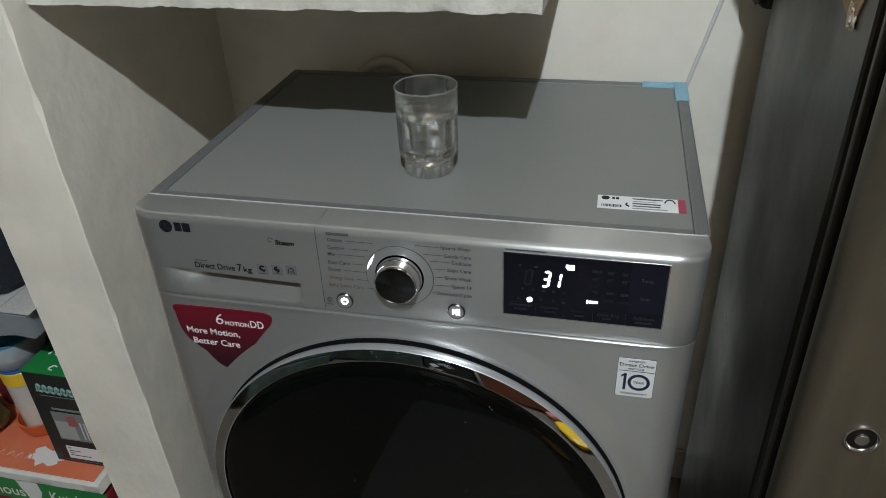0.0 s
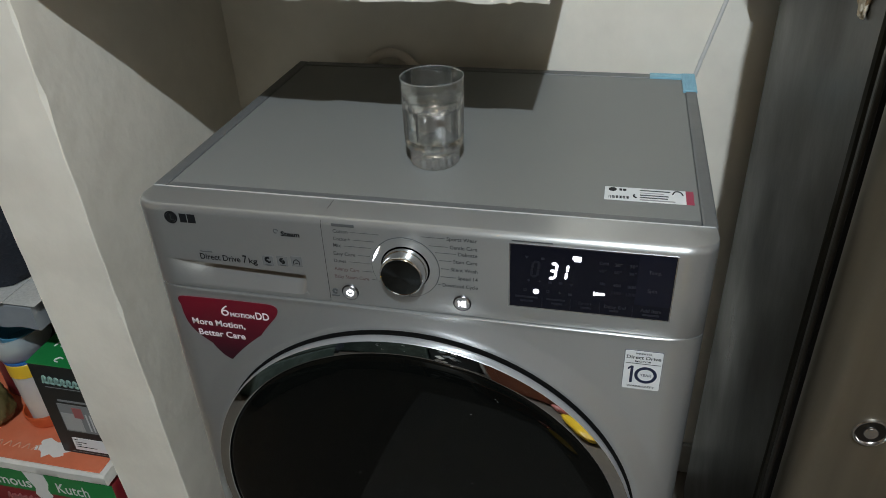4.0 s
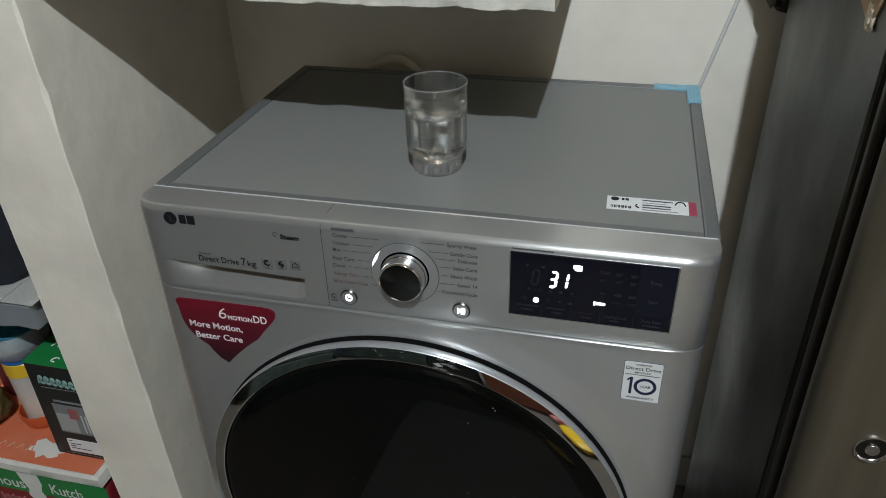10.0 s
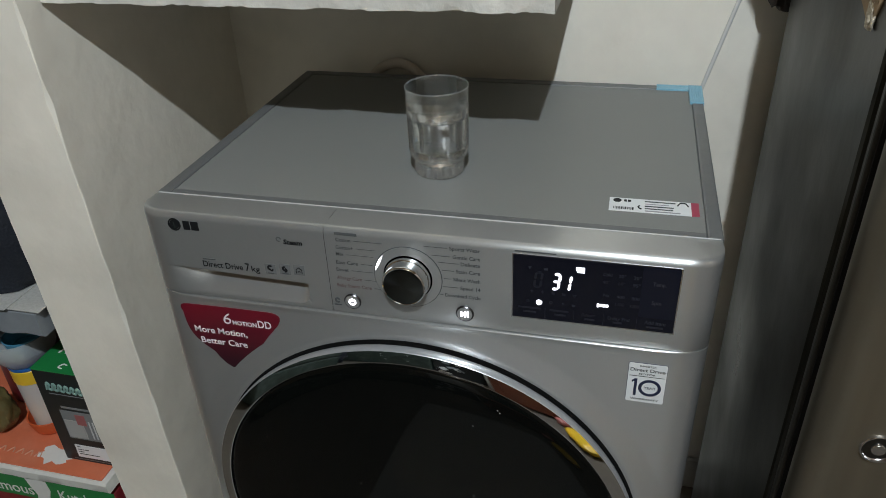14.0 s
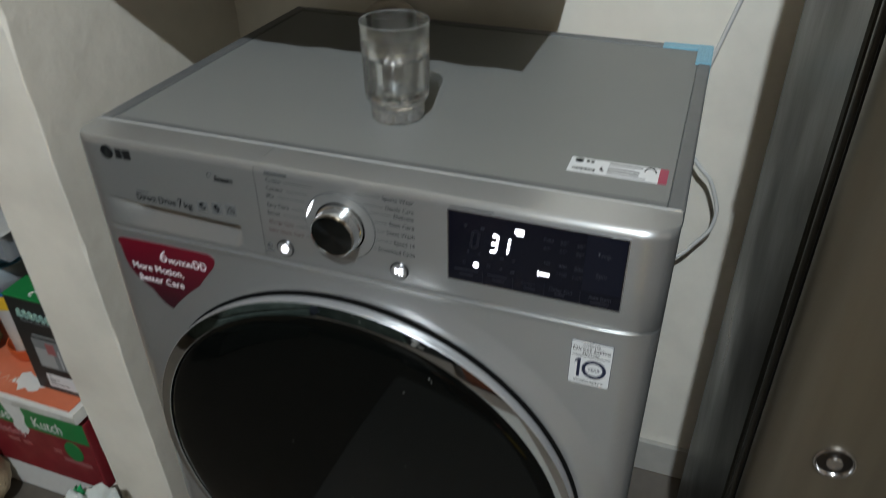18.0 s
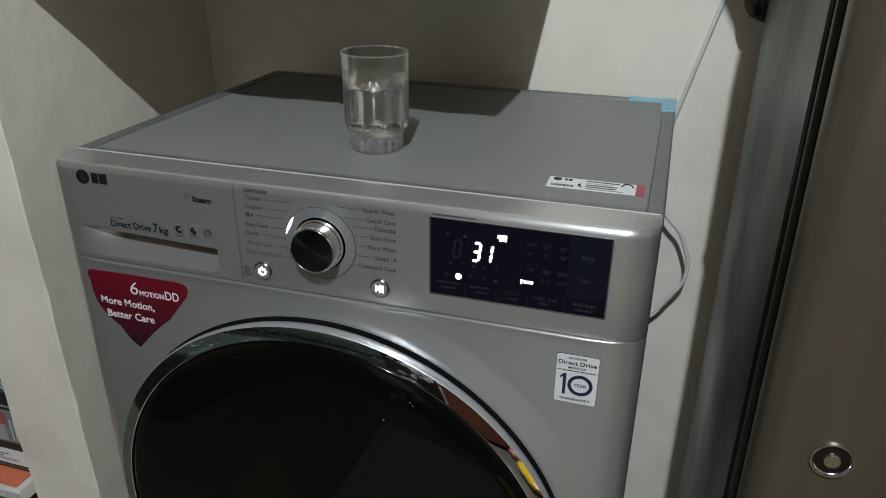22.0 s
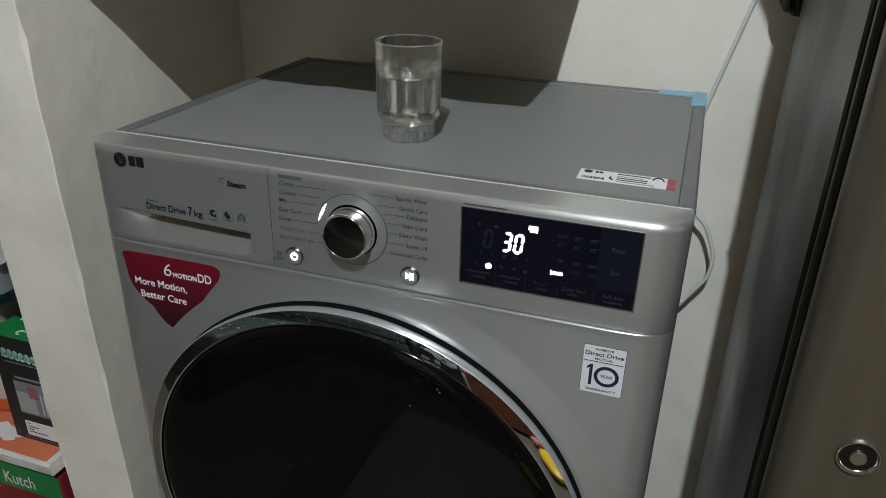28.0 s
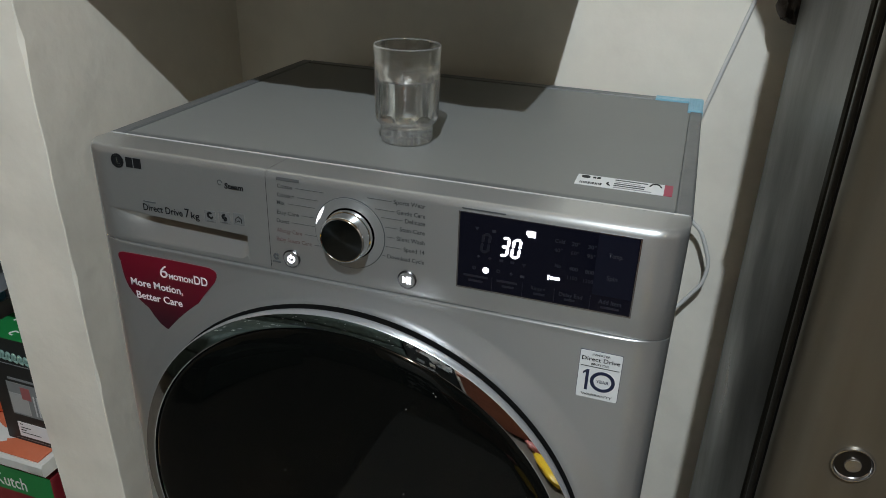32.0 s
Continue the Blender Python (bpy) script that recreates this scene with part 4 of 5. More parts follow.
PLASTIC_B = material("blue_plastic", (0.02, 0.12, 0.38), 0.35)
PLASTIC_T = thin_clear("clear_pale_bowl", (0.86, 0.9, 0.9), 1.2, 0.1, 0.6, 0.22, 0.05)
FROST = thin_clear("frosted_plastic", (0.86, 0.74, 0.68), 1.2, 0.2, 0.4, 0.3, 0.04)
for milky, share in ((PLASTIC_T, 0.7), (FROST, 0.45)):
    milky.node_tree.nodes["Principled BSDF"].inputs["Transmission Weight"].default_value = share
TERRACOTTA = material("red_orange_dish", (0.56, 0.1, 0.03), 0.4, grain=0.06, scale=30)
NAVY = material("navy_cloth", (0.007, 0.010, 0.017), 0.75, grain=0.3, scale=200, bump=0.002)
DARKRED = material("dark_red_plastic", (0.1, 0.008, 0.014), 0.4, grain=0.1, scale=40)
OLIVE = material("olive_packet", (0.11, 0.09, 0.035), 0.35, grain=0.3, scale=40, bump=0.004)
NEWS = material("newspaper", (0.42, 0.42, 0.4), 0.7, grain=0.3, scale=260)
SACK = material("beige_sack", (0.5, 0.4, 0.25), 0.7, grain=0.1, scale=120, bump=0.003)
BAGW = material("translucent_bag", (0.55, 0.58, 0.55), 0.3, grain=0.1, scale=50, bump=0.004)
BAGG = material("green_bag_print", (0.01, 0.3, 0.1), 0.3, bump=0.003)
SLATE = material("grey_stone_board", (0.2, 0.22, 0.24), 0.5, grain=0.15, scale=60, stain=0.3, stain_scale=15)

BAY["inside"] = True
structure("wall_bay_side", box(-1.24, -1.2, 0.113, 0.58, 0, 2.72), PAINT, "off-white plastered end of the shelf bay")


def rough_board(name, x0, x1, y0, zb, zt, mat, label, amp):
    prof = []
    n = 60
    for k in range(n + 1):
        x = x0 + (x1 - x0) * k / n
        a, b = amp * noise.noise((x * 30, zb * 9, 0)), amp * noise.noise((x * 17, zb * 5, 4))
        prof.append([(x, 0.58, zb), (x, y0 + 0.004, zb + a * 0.6), (x, y0 + b, zb + 0.004 + a), (x, y0 + b * 0.6, zt - 0.004 + a * 0.4), (x, y0 + 0.004, zt + a * 0.3), (x, 0.58, zt)])
    bm = grid(prof)
    for row in (prof[0], prof[-1]):
        bm.faces.new([bm.verts.new(p) for p in row])
    return tagged(part(name, bm, mat, smooth=35), label, "shelf", kind="structure")


rough_board("stone_board", -1.2, -0.617, 0.098, 0.567, 0.612, SLATE, "grey stone shelf board set in the bay", 0.004)
rough_board("painted_board", -1.2, -0.598, 0.088, 0.237, 0.259, WOODEDGE, "white painted shelf board with smudged edge", 0.002)

for k, (x0, x1, y0, dz) in enumerate(((-0.82, -0.605, 0.095, 0.0), (-0.95, -0.665, 0.089, 0.0018), (-1.1, -0.70, 0.093, 0.0036))):
    tagged(part("newspaper_sheet", box(x0, x1, y0, 0.4, 0.6145 + dz, 0.6160 + dz, 0.0004), NEWS), "folded grey newspaper lining the stone shelf board", "newspaper", "shelf lining")


def lumpy(centre, radii, seed, amp, n=(18, 28), floor=None):
    bm = bmesh.new()
    bmesh.ops.create_uvsphere(bm, u_segments=n[1], v_segments=n[0], radius=1)
    for v in bm.verts:
        d = v.co.normalized()
        k = 1 + amp * noise.noise(d * 2.2 + Vector((seed, 0, 0))) + amp * 0.5 * noise.noise(d * 5 + Vector((0, seed, 0)))
        p = [math.copysign(abs(c) ** 0.75, c) for c in d]
        v.co = Vector((centre[0] + radii[0] * k * p[0], centre[1] + radii[1] * k * p[1], max(centre[2] + radii[2] * k * p[2], centre[2] - radii[2] if floor is None else floor)))
    return bm


tagged(part("cloth_bag", lumpy((-0.825, 0.292, 0.715), (0.235, 0.196, 0.19), 3, 0.10, (28, 40), 0.6200), NAVY, smooth=60), "dark navy cloth bag slumped on newspaper", "bag")


def carton():
    c = thing("appliance_carton", -0.60, 0.2, 0.262, "black carton with green lid and grey print", "box")
    y0, xl, xr, zb, zt = 0.127, -0.711, -0.50, 0.2625, 0.459
    part("body", box(xl, -0.611, y0, 0.30, zb, zt - 0.0005, 0.0015), CARTON_BLACK, c, "black printed sides")
    part("lid", box(xl - 0.0008, -0.611, y0 - 0.0008, 0.3008, zt - 0.001, zt + 0.0012, 0.0006), CARTON_GREEN, c, "green top")
    y = y0 - 0.0006
    for k in range(7):
        x = -0.690 + 0.0125 * k
        part("script_print", tube([(x, y, 0.421), (x + 0.003, y, 0.434 - 0.0008 * k), (x + 0.008, y, 0.431 - 0.0008 * k), (x + 0.005, y, 0.423 - 0.0005 * k), (x + 0.011, y, 0.421 - 0.0006 * k)], 0.0023, 6), SCRIPT, c)
    bar(-0.690, -0.604, 0.4115, 0.4125, c, GREYPRINT, y)
    bar(-0.676, -0.604, 0.383, 0.387, c, GREYPRINT, y)
    pic = part("printed_picture", box(-0.682, -0.601, y, y0, 0.317, 0.378), GREYPRINT, c, "small printed picture panel")
    part("picture_patch", box(-0.680, -0.640, y - 0.0004, y0, 0.320, 0.358), material("pale_print_patch", (0.36, 0.36, 0.35), 0.5), pic)
    part("picture_patch", box(-0.652, -0.632, y - 0.0006, y0, 0.350, 0.372), material("pink_print_patch", (0.32, 0.1, 0.1), 0.5), pic)
    for x in (-0.628, -0.62, -0.612):
        part("picture_patch", box(x, x + 0.003, y - 0.0004, y0, 0.322, 0.360), material("light_print_patch", (0.5, 0.5, 0.5), 0.5), pic)
    part("white_label", box(-0.679, -0.602, y - 0.0002, y0, 0.2735, 0.3015), STICKER_WHITE, c)
    for za, xb in ((0.297, -0.667), (0.291, -0.650), (0.286, -0.662), (0.281, -0.63)):
        bar(-0.674, xb, za, za + 0.0012, c, INK, y - 0.0006)
    bar(-0.690, -0.604, 0.268, 0.2685, c, GREYPRINT, y)
    # pale marks on the lid
    for k in range(3):
        part("lid_mark", tube([(-0.688 + 0.014 * k, 0.172, zt + 0.0014), (-0.680 + 0.014 * k, 0.192, zt + 0.0014), (-0.674 + 0.014 * k, 0.174, zt + 0.0014)], 0.0016, 6), PAPER, c)
    part("lid_mark", tube([(-0.652, 0.136, zt + 0.0014), (-0.661, 0.139, zt + 0.0014), (-0.656, 0.147, zt + 0.0014), (-0.648, 0.145, zt + 0.0014)], 0.0014, 6), PAPER, c)


carton()


def orange_sheet():
    o = thing("orange_packet", -0.8, 0.2, 0.259, "flat orange packet with torn white corner on the shelf board", "packet")
    part("cover", box(-1.1, -0.610, 0.094, 0.33, 0.2595, 0.2622, 0.0012), ORANGE, o)
    rnd = random.Random(2)
    tear = [(-0.742 + 0.042 * math.cos(a) * rnd.uniform(0.6, 1.15), 0.129 + 0.02 * math.sin(a) * rnd.uniform(0.6, 1.2)) for a in [2 * math.pi * k / 22 for k in range(22)]]
    bm = bmesh.new()
    top = [bm.verts.new((x, y, 0.2627)) for x, y in tear]
    low = [bm.verts.new((x, y, 0.2615)) for x, y in tear]
    bm.faces.new(top)
    for i in range(22):
        bm.faces.new((top[i], low[i], low[(i + 1) % 22], top[(i + 1) % 22]))
    part("torn_patch", bm, PAPER, o, "torn white patch")
    for k in range(6):
        x = -0.885 + 0.021 * k
        part("pale_mark", tube([(x, 0.118, 0.2624), (x + 0.008, 0.130, 0.2624), (x + 0.014, 0.119, 0.2624)], 0.0012, 5), material("faded_print", (0.6, 0.3, 0.2), 0.6) if k == 0 else bpy.data.materials["faded_print"], o)


orange_sheet()


CUPBLUE = material("pale_blue_plastic", (0.08, 0.3, 0.45), 0.4)
SCOOPC = material("pale_yellow_plastic", (0.6, 0.6, 0.36), 0.4)


def lidded_bottle():
    cx, cy, z = -0.800, 0.205, 0.2625
    b = thing("plastic_jar", cx, cy, z, "frosted plastic jar with yellow band in a red dish", "jar")
    part("dish", capped(lathe([(0.030, 0.0), (0.040, 0.004), (0.045, 0.020), (0.046, 0.030), (0.043, 0.030), (0.040, 0.02), (0.032, 0.008)], (cx, cy, z), n=40)), TERRACOTTA, b, "red-orange round dish", smooth=40)
    part("jar_body", capped(lathe([(0.028, 0.007), (0.033, 0.010), (0.036, 0.06), (0.038, 0.108), (0.038, 0.118)], (cx, cy, z), n=40)), FROST, b, "frosted body", smooth=40)
    part("band", lathe([(0.0375, 0.116), (0.0395, 0.117), (0.040, 0.143), (0.038, 0.145)], (cx, cy, z), n=40), PLASTIC_Y, b, "yellow band", smooth=40)
    part("collar", capped(lathe([(0.039, 0.1445), (0.041, 0.146), (0.041, 0.150), (0.037, 0.151)], (cx, cy, z), n=40)), PLASTIC_B, b, "blue collar", smooth=40)
    part("cup", capped(lathe([(0.034, 0.150), (0.044, 0.155), (0.054, 0.172), (0.060, 0.196), (0.061, 0.210), (0.059, 0.210), (0.052, 0.176), (0.0, 0.162)], (cx, cy, z), n=40)), PLASTIC_T, b, "clear pale bowl", smooth=40)
    part("blue_cup", capped(lathe([(0.020, 0.164), (0.030, 0.174), (0.036, 0.200), (0.034, 0.200), (0.028, 0.176)], (cx + 0.004, cy, z), n=28)), CUPBLUE, b, "pale blue cup in the bowl", smooth=40)
    part("scoop", box(cx - 0.004, cx + 0.022, cy - 0.034, cy - 0.028, z + 0.166, z + 0.181, 0.002), SCOOPC, b, "pale yellow scoop")
    part("powder", capped(lathe([(0.026, 0.0085), (0.0305, 0.011), (0.0325, 0.046), (0.02, 0.050)], (cx, cy, z), n=28)), PLASTIC_Y, b, "yellow content", smooth=40)


lidded_bottle()


def red_tin():
    t = thing("red_tin", -0.905, 0.30, 0.2625, "dark red round tin with white print standing on the shelf board", "tin")
    part("tin_body", capped(lathe([(0.062, 0.0), (0.065, 0.003), (0.065, 0.19), (0.06, 0.197), (0.058, 0.20)], (-0.905, 0.30, 0.2625), n=40)), DARKRED, t, smooth=40)
    for k, (a, z, h) in enumerate(((296, 0.086, 0.016), (302, 0.064, 0.016), (309, 0.086, 0.012), (316, 0.066, 0.013), (284, 0.108, 0.004))):
        x, y = -0.905 + 0.0653 * math.cos(radians(a)), 0.30 + 0.0653 * math.sin(radians(a))
        mark = box(-0.006, 0.006, -0.0006, 0.0006, 0, h, 0.0003)
        bmesh.ops.transform(mark, matrix=pose(x, y, 0.2625 + z, 0, 8, a + 90), verts=mark.verts)
        part("print_bar", mark, PAPER, t)


red_tin()


def snack_packet():
    s = thing("snack_packet", -0.905, 0.170, 0.2625, "crumpled olive snack packet with white curly print", "packet")
    part("pouch", lumpy((-0.905, 0.170, 0.305), (0.047, 0.03, 0.0425), 8, 0.16, (24, 36)), OLIVE, s, smooth=60)
    for k in range(5):
        x, z = -0.925 + 0.013 * k, 0.318 - 0.018 * (k % 2)
        part("curly_print", tube([(x, 0.136, z + 0.012), (x + 0.006, 0.136, z + 0.005), (x + 0.001, 0.136, z - 0.002), (x + 0.010, 0.137, z + 0.008), (x + 0.009, 0.137, z - 0.010)], 0.0019, 6), PAPER, s)


snack_packet()


def kutch_carton():
    c = thing("red_carton", -0.78, 0.2, 0.0, "dark red carton with green band under the shelf board", "box")
    y0, x0, x1, zt, zb = 0.104, -1.02, -0.604, 0.2235, 0.07
    part("body", box(x0, x1, y0, 0.36, zb, zt, 0.002), CARTON_RED, c, "dark red printed sides")
    part("band", box(x0 + 0.002, x1 - 0.0015, y0 - 0.0006, y0 + 0.001, 0.1765, zt - 0.001), CARTON_GREEN, c, "green band")
    y = y0 - 0.0012
    lettering("Kutch", -0.7390, 0.1850, 0.0225, c, PAPER, y=y, width=0.0725)
    lettering("Famous", -0.9100, 0.1850, 0.0225, c, PAPER, y=y, width=0.1110)
    tear = [(x - 0.038, z) for x, z in ((-0.752, 0.2225), (-0.722, 0.2225), (-0.719, 0.20), (-0.726, 0.185), (-0.721, 0.170), (-0.730, 0.158), (-0.738, 0.163), (-0.742, 0.148), (-0.752, 0.162), (-0.760, 0.172), (-0.754, 0.186), (-0.764, 0.205), (-0.770, 0.2225))]
    part("torn_patch", slab(tear, y - 0.0002, y0 + 0.0005), PAPER, c, "torn white patch")
    for k in range(7):
        x = -0.872 + 0.0135 * k
        part("script_print", tube([(x, y, 0.150), (x + 0.004, y, 0.163 - 0.003 * (k % 2)), (x + 0.008, y, 0.150), (x + 0.012, y, 0.159)], 0.0017, 6), bpy.data.materials["pink_print_patch"], c)
    for xa, xb, za in ((-0.83, -0.80, 0.132), (-0.79, -0.77, 0.132), (-0.71, -0.69, 0.135), (-0.69, -0.62, 0.12)):
        bar(xa, xb, za, za + 0.008, c, bpy.data.materials["pink_print_patch"], y)
    part("print_patch", disc(-0.655, 0.150, 0.022, y - 0.0001, y0, 24), CARTON_GREEN, c)
    return c


kutch_carton()
tagged(part("white_carton", box(-1.03, -0.603, 0.11, 0.4, 0.0, 0.0695, 0.003), PAPER), "plain white flat carton on the floor", "box")
tagged(part("cloth_sack", lumpy((-0.93, 0.02, 0.075), (0.095, 0.085, 0.075), 5, 0.15), SACK, smooth=60), "beige cloth sack slumped on the floor", "sack")


def shopping_bag():
    b = thing("shopping_bag", -0.57, 0.04, 0, "crumpled green and white plastic bag on the floor", "bag")
    part("bag_body", lumpy((-0.575, 0.035, 0.06), (0.075, 0.045, 0.06), 12, 0.45, (22, 34)), BAGW, b, "crumpled translucent white film", smooth=50)
    part("green_panel", lumpy((-0.615, 0.030, 0.055), (0.022, 0.044, 0.065), 15, 0.4), BAGG, b, "green printed panel", smooth=50)


shopping_bag()
BAY["inside"] = False

# ---- on and behind the fridge ----
CARDBOARD = material("cardboard", (0.36, 0.25, 0.14), 0.75, grain=0.15, scale=60, bump=0.001, stain=0.3, stain_scale=20)
FUZZ = material("torn_cardboard_edge", (0.62, 0.55, 0.43), 0.85, grain=0.2, scale=200, bump=0.003)
DARKCLOTH = material("dark_brown_cloth", (0.035, 0.025, 0.018), 0.8, grain=0.3, scale=120, bump=0.003)


def cardboard():
    c = thing("cardboard_flap", 0.42, 0.1, 1.30, "torn brown cardboard sheet hanging over the fridge's side", "cardboard")
    part("sheet", box(0.386, 0.9, 0.03, 0.40, 1.3005, 1.3065, 0.001), CARDBOARD, c)
    # Unseen flap, tilted so that its shadow slants across the back wall.
    side = box(-0.0025, 0.0025, 0.06, 0.34, 0.0, 0.30, 0.001)
    bmesh.ops.transform(side, matrix=pose(0.4045, 0, 1.292, 0, -30, 0), verts=side.verts)
    part("shadow_flap", side, CARDBOARD, c, "unseen brown flap leant outwards for its wall shadow")
    flap = bmesh.new()
    out = [(0.022, 1.3005), (0.28, 1.3005), (0.20, 1.105), (0.155, 1.066), (0.118, 1.056), (0.094, 1.047), (0.081, 1.050), (0.072, 1.066), (0.05, 1.115)]
    a = [flap.verts.new((FX - 0.0030, y, z)) for y, z in out]
    b = [flap.verts.new((FX + 0.0015, y, z)) for y, z in out]
    flap.faces.new(a)
    flap.faces.new(b)
    for i in range(len(out)):
        flap.faces.new((a[i], b[i], b[(i + 1) % len(out)], a[(i + 1) % len(out)]))
    part("flap", flap, CARDBOARD, c, "brown flap torn to a point")
    part("torn_tip", lumpy((FX - 0.001, 0.088, 1.053), (0.0035, 0.010, 0.011), 6, 0.5), FUZZ, c, "pale frayed tip", smooth=50)


cardboard()
tagged(part("dark_rag", lumpy((0.392, 0.493, 1.006), (0.026, 0.03, 0.045), 21, 0.3, (26, 40)), DARKCLOTH, smooth=50), "dark brown rag stuffed behind the fridge", "rag")


# ---- across the room: unseen, added to give the chrome contrast ----
WOOD = material("dark_brown_wood", (0.075, 0.04, 0.022), 0.4, grain=0.3, scale=30, stretch=(1, 1, 0.1))
DOORPAINT = material("cream_door_paint", (0.6, 0.57, 0.5), 0.4, grain=0.03, scale=20)
CURTAIN = material("grey_green_curtain", (0.11, 0.15, 0.125), 0.8, grain=0.2, scale=120)


def cupboard():
    c = thing("cupboard", -1.3, -3.3, 0, "unseen dark brown cupboard, added for the chrome to reflect", "cupboard")
    part("body", box(-1.9, -0.75, -3.595, -3.1, 0, 1.9, 0.006), WOOD, c)
    for x in (-1.89, -1.32):
        leaf = part("door", box(x, x + 0.56, -3.1, -3.08, 0.08, 1.88, 0.004), WOOD, c)
        part("handle", box(x + (0.5 if x < -1.5 else 0.04), x + (0.52 if x < -1.5 else 0.06), -3.08, -3.06, 0.9, 1.05, 0.003), SATIN, leaf)


cupboard()
structure("door_1", box(-0.45, 0.4, -3.6, -3.565, 0, 2.05, 0.004), DOORPAINT, "unseen cream door, added as a pale shape for the chrome")


def curtain():
    rows = []
    for k in range(61):
        x = 0.7 + 0.9 * k / 60
        y = -3.53 + 0.03 * math.sin(k * 1.3) + 0.01 * math.sin(k * 0.7)
        rows.append([(x, y, 0.05), (x, y, 2.2)])
    bm = grid(rows)
    bmesh.ops.solidify(bm, geom=bm.faces[:], thickness=0.004)
    return tagged(part("curtain", bm, CURTAIN, smooth=50), "unseen grey-green folded curtain, added for contrast in the chrome", "curtain")


curtain()

# ---- unseen low things, put where ring and door glass reflect them ----
GREYMAT = material("grey_mat", (0.23, 0.225, 0.205), 0.8, grain=0.25, scale=160, bump=0.002)
tagged(part("floor_mat", box(-0.26, 0.42, -1.30, -0.12, 0.001, 0.009, 0.003), GREYMAT), "unseen grey mat, added for the patch reflected in the door glass", "mat")
PINKPACK = material("pink_red_packet", (0.5, 0.14, 0.12), 0.4, grain=0.2, scale=40, stain=0.5, stain_scale=30, stain_colour=(0.62, 0.4, 0.36))
REDWOOD = material("red_brown_wood", (0.2, 0.062, 0.032), 0.4, grain=0.25, scale=40, stretch=(0.2, 1, 1))


def chest():
    b = thing("wooden_chest", 0.45, -2.0, 0, "unseen low red-brown chest, placed for the ring's brown reflection", "chest")
    part("body", box(0.12, 0.80, -2.3, -1.64, 0.03, 0.42, 0.006), REDWOOD, b)
    part("lid", box(0.10, 0.82, -2.32, -1.62, 0.42, 0.45, 0.006), REDWOOD, b)
    part("panel", box(0.18, 0.44, -1.64, -1.628, 0.10, 0.36, 0.004), REDWOOD, b)
    part("panel", box(0.48, 0.74, -1.64, -1.628, 0.10, 0.36, 0.004), REDWOOD, b)
    for x in (0.14, 0.74):
        for y in (-2.28, -1.70):
            part("foot", box(x, x + 0.04, y, y + 0.04, 0, 0.03), REDWOOD, b)


chest()


GREENCLOTH = material("dark_green_cloth", (0.022, 0.036, 0.028), 0.7, grain=0.5, scale=40, stain=0.6, stain_scale=10, stain_colour=(0.09, 0.11, 0.095))


def low_seat():
    b = thing("upholstered_seat", -1.2, -2.5, 0, "unseen dark green seat with pale flecks, placed for the ring's reflection", "seat")
    part("base", box(-2.55, -0.36, -2.9, -2.2, 0.02, 0.40, 0.02, 3), GREENCLOTH, b)
    part("cushion", box(-2.54, -0.37, -2.9, -2.19, 0.40, 0.62, 0.05, 4), GREENCLOTH, b)
    rnd = random.Random(11)
    for k in range(46):
        x, zz = rnd.uniform(-2.1, -0.42), rnd.uniform(0.06, 0.58)
        part("fleck", box(x, x + rnd.uniform(0.006, 0.02), -2.203, -2.186, zz, zz + rnd.uniform(0.004, 0.012)), PAPER if k % 3 else SLATE, b)


low_seat()


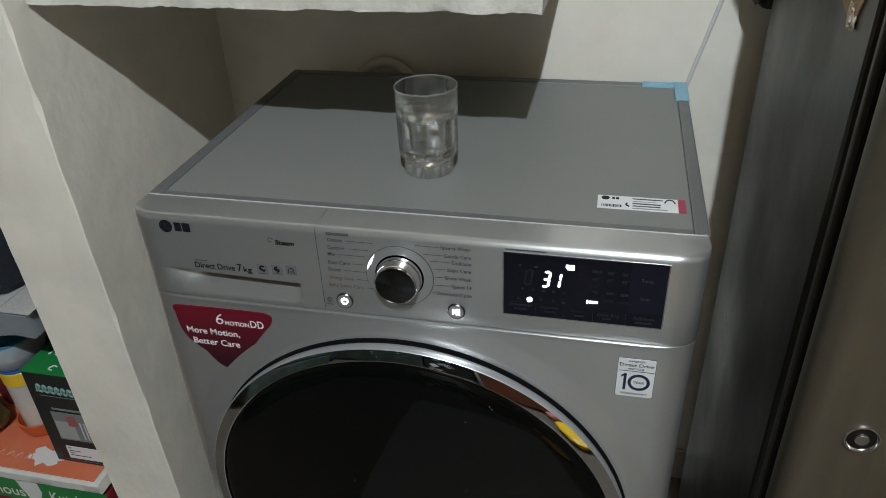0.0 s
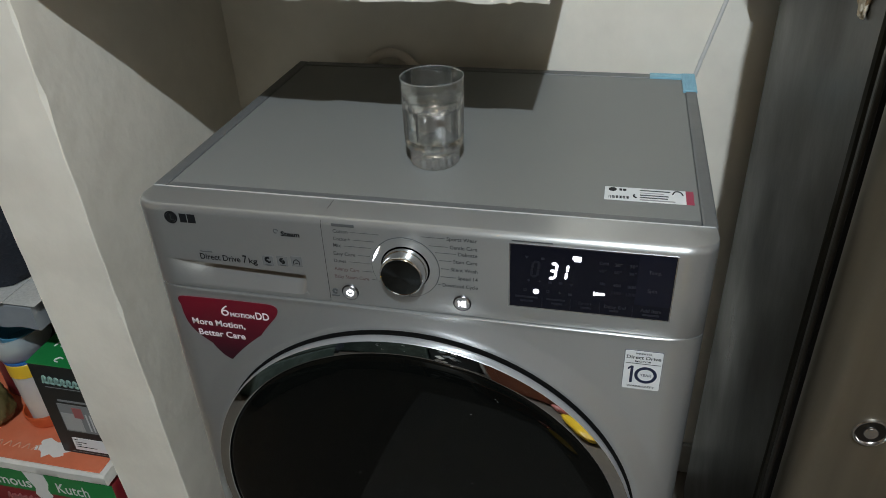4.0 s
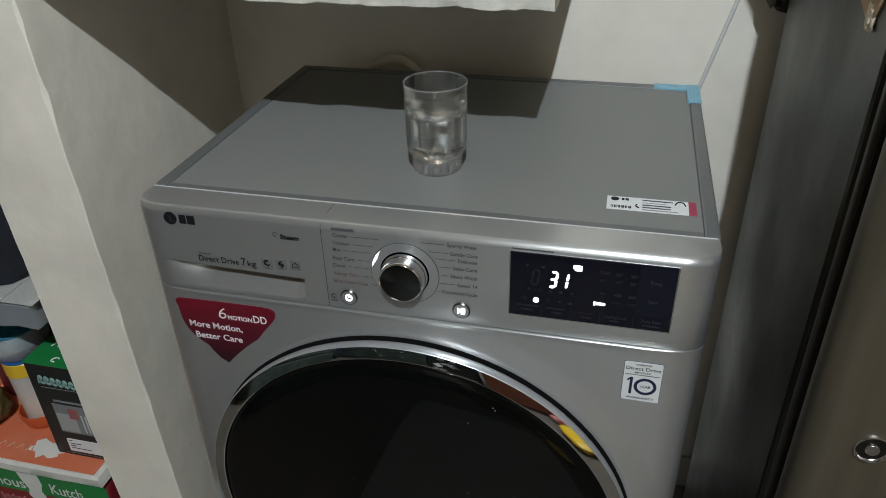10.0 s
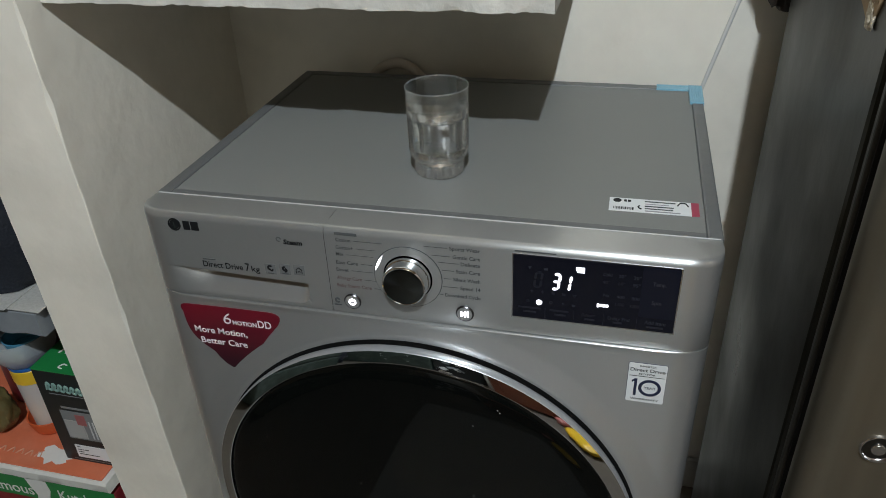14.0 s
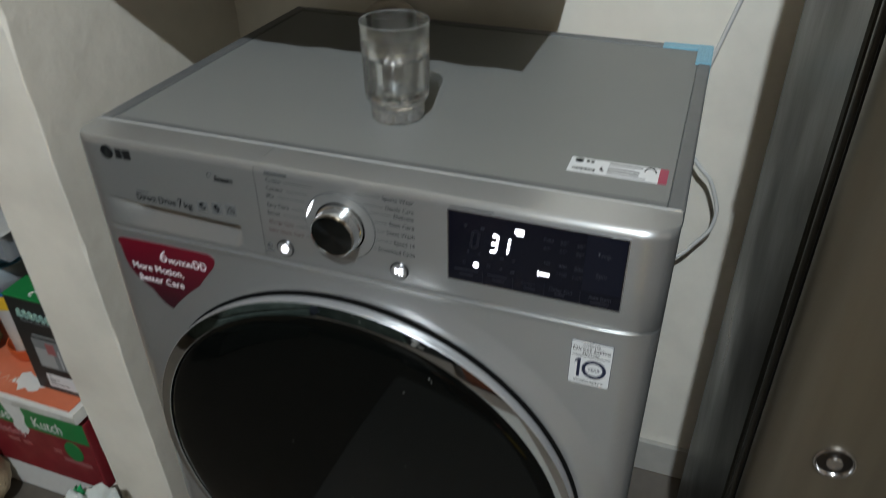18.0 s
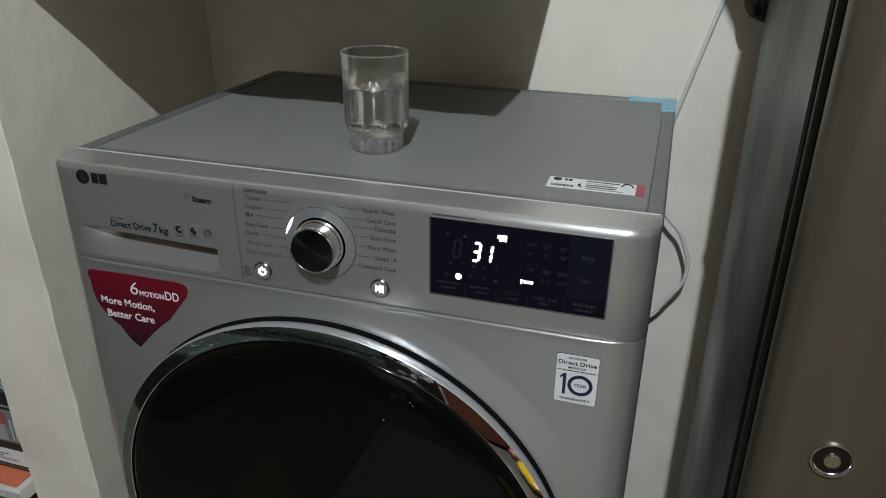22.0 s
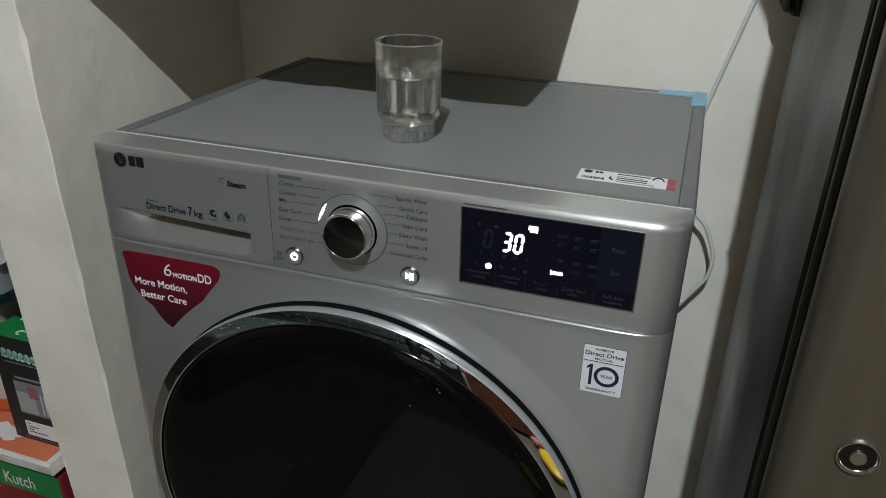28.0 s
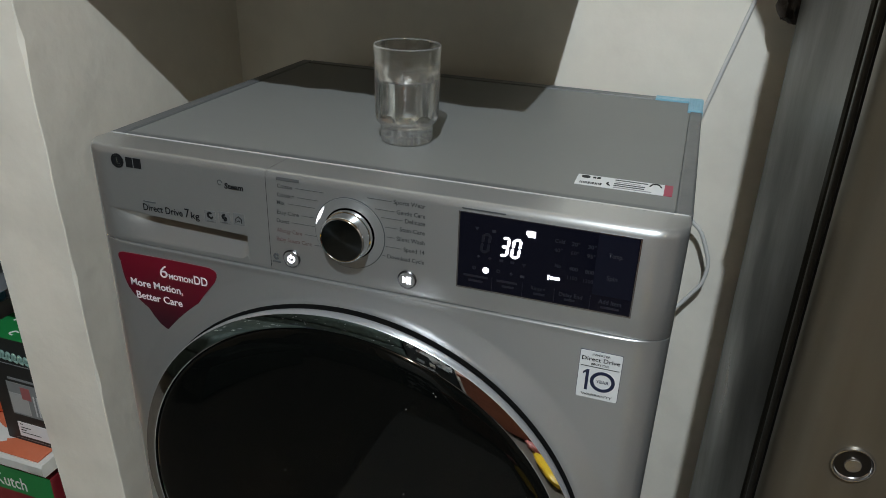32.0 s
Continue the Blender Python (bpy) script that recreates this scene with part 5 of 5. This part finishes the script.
def paper_pile():
    b = thing("crate_of_papers", -0.12, -2.4, 0, "unseen dark crate with white papers and foil, made up for the ring's sparkle", "crate")
    part("crate", box(-0.345, 0.09, -2.6, -2.22, 0.0, 0.66, 0.006), CARTON_BLACK, b)
    rnd = random.Random(23)
    for k in range(22):
        sheet = box(-0.5, 0.5, -0.004, 0.004, -0.5, 0.5)
        w, h = rnd.uniform(0.03, 0.10), rnd.uniform(0.02, 0.08)
        at = pose(rnd.uniform(-0.31, 0.06), -2.19 + rnd.uniform(-0.015, 0.02), rnd.uniform(0.06, 0.60), rnd.uniform(-35, 35), rnd.uniform(-50, 50), rnd.uniform(-35, 35))
        bmesh.ops.transform(sheet, matrix=at @ Matrix.Diagonal((w, 1, h, 1)), verts=sheet.verts)
        part("paper", sheet, (PAPER, PAPER, SATIN, GREYPRINT)[k % 4], b)


paper_pile()
tagged(part("black_bag", lumpy((-1.22, -2.05, 0.17), (0.13, 0.1, 0.17), 44, 0.25), NAVY, smooth=50), "unseen black bag, added for a dark bit in the ring", "bag")


def footstool():
    b = thing("footstool", -1.5, -1.2, 0, "unseen dark green footstool with pale flecks, made up for the ring's mottling", "footstool")
    part("base", box(-2.2, -0.95, -1.7, -0.75, 0.02, 0.26, 0.02, 3), GREENCLOTH, b)
    part("cushion", box(-2.21, -0.94, -1.71, -0.74, 0.26, 0.40, 0.04, 4), GREENCLOTH, b)
    rnd = random.Random(19)
    for k in range(60):
        x, y = rnd.uniform(-2.1, -1.0), rnd.uniform(-1.66, -0.8)
        fleck = box(-0.5, 0.5, -0.5, 0.5, 0, 1)
        size = Matrix.Diagonal((rnd.uniform(0.01, 0.05), rnd.uniform(0.006, 0.02), 0.004, 1))
        bmesh.ops.transform(fleck, matrix=pose(x, y, 0.399, 0, 0, rnd.uniform(0, 180)) @ size, verts=fleck.verts)
        part("fleck", fleck, PAPER if k % 3 else SLATE, b)


footstool()
tagged(part("yellow_packet", lumpy((0.600, -1.20, 0.042), (0.105, 0.19, 0.042), 31, 0.12), PLASTIC_Y, smooth=50), "flat yellow packet lying on the floor", "packet")
tagged(part("red_packet", lumpy((0.585, -1.53, 0.04), (0.07, 0.06, 0.04), 33, 0.15), PINKPACK, smooth=50), "small pinkish red packet lying by the chest", "packet")


# ---- what moves ----
def motions():
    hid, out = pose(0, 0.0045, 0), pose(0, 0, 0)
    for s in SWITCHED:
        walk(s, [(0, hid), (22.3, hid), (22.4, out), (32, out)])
    rows = [(0, hid)]
    for k in range(32):
        rows += [(k + 0.2, hid), (k + 0.267, out), (k + 0.867, out), (k + 0.933, hid)]
    walk(BLINK, rows + [(32, hid)])


motions()
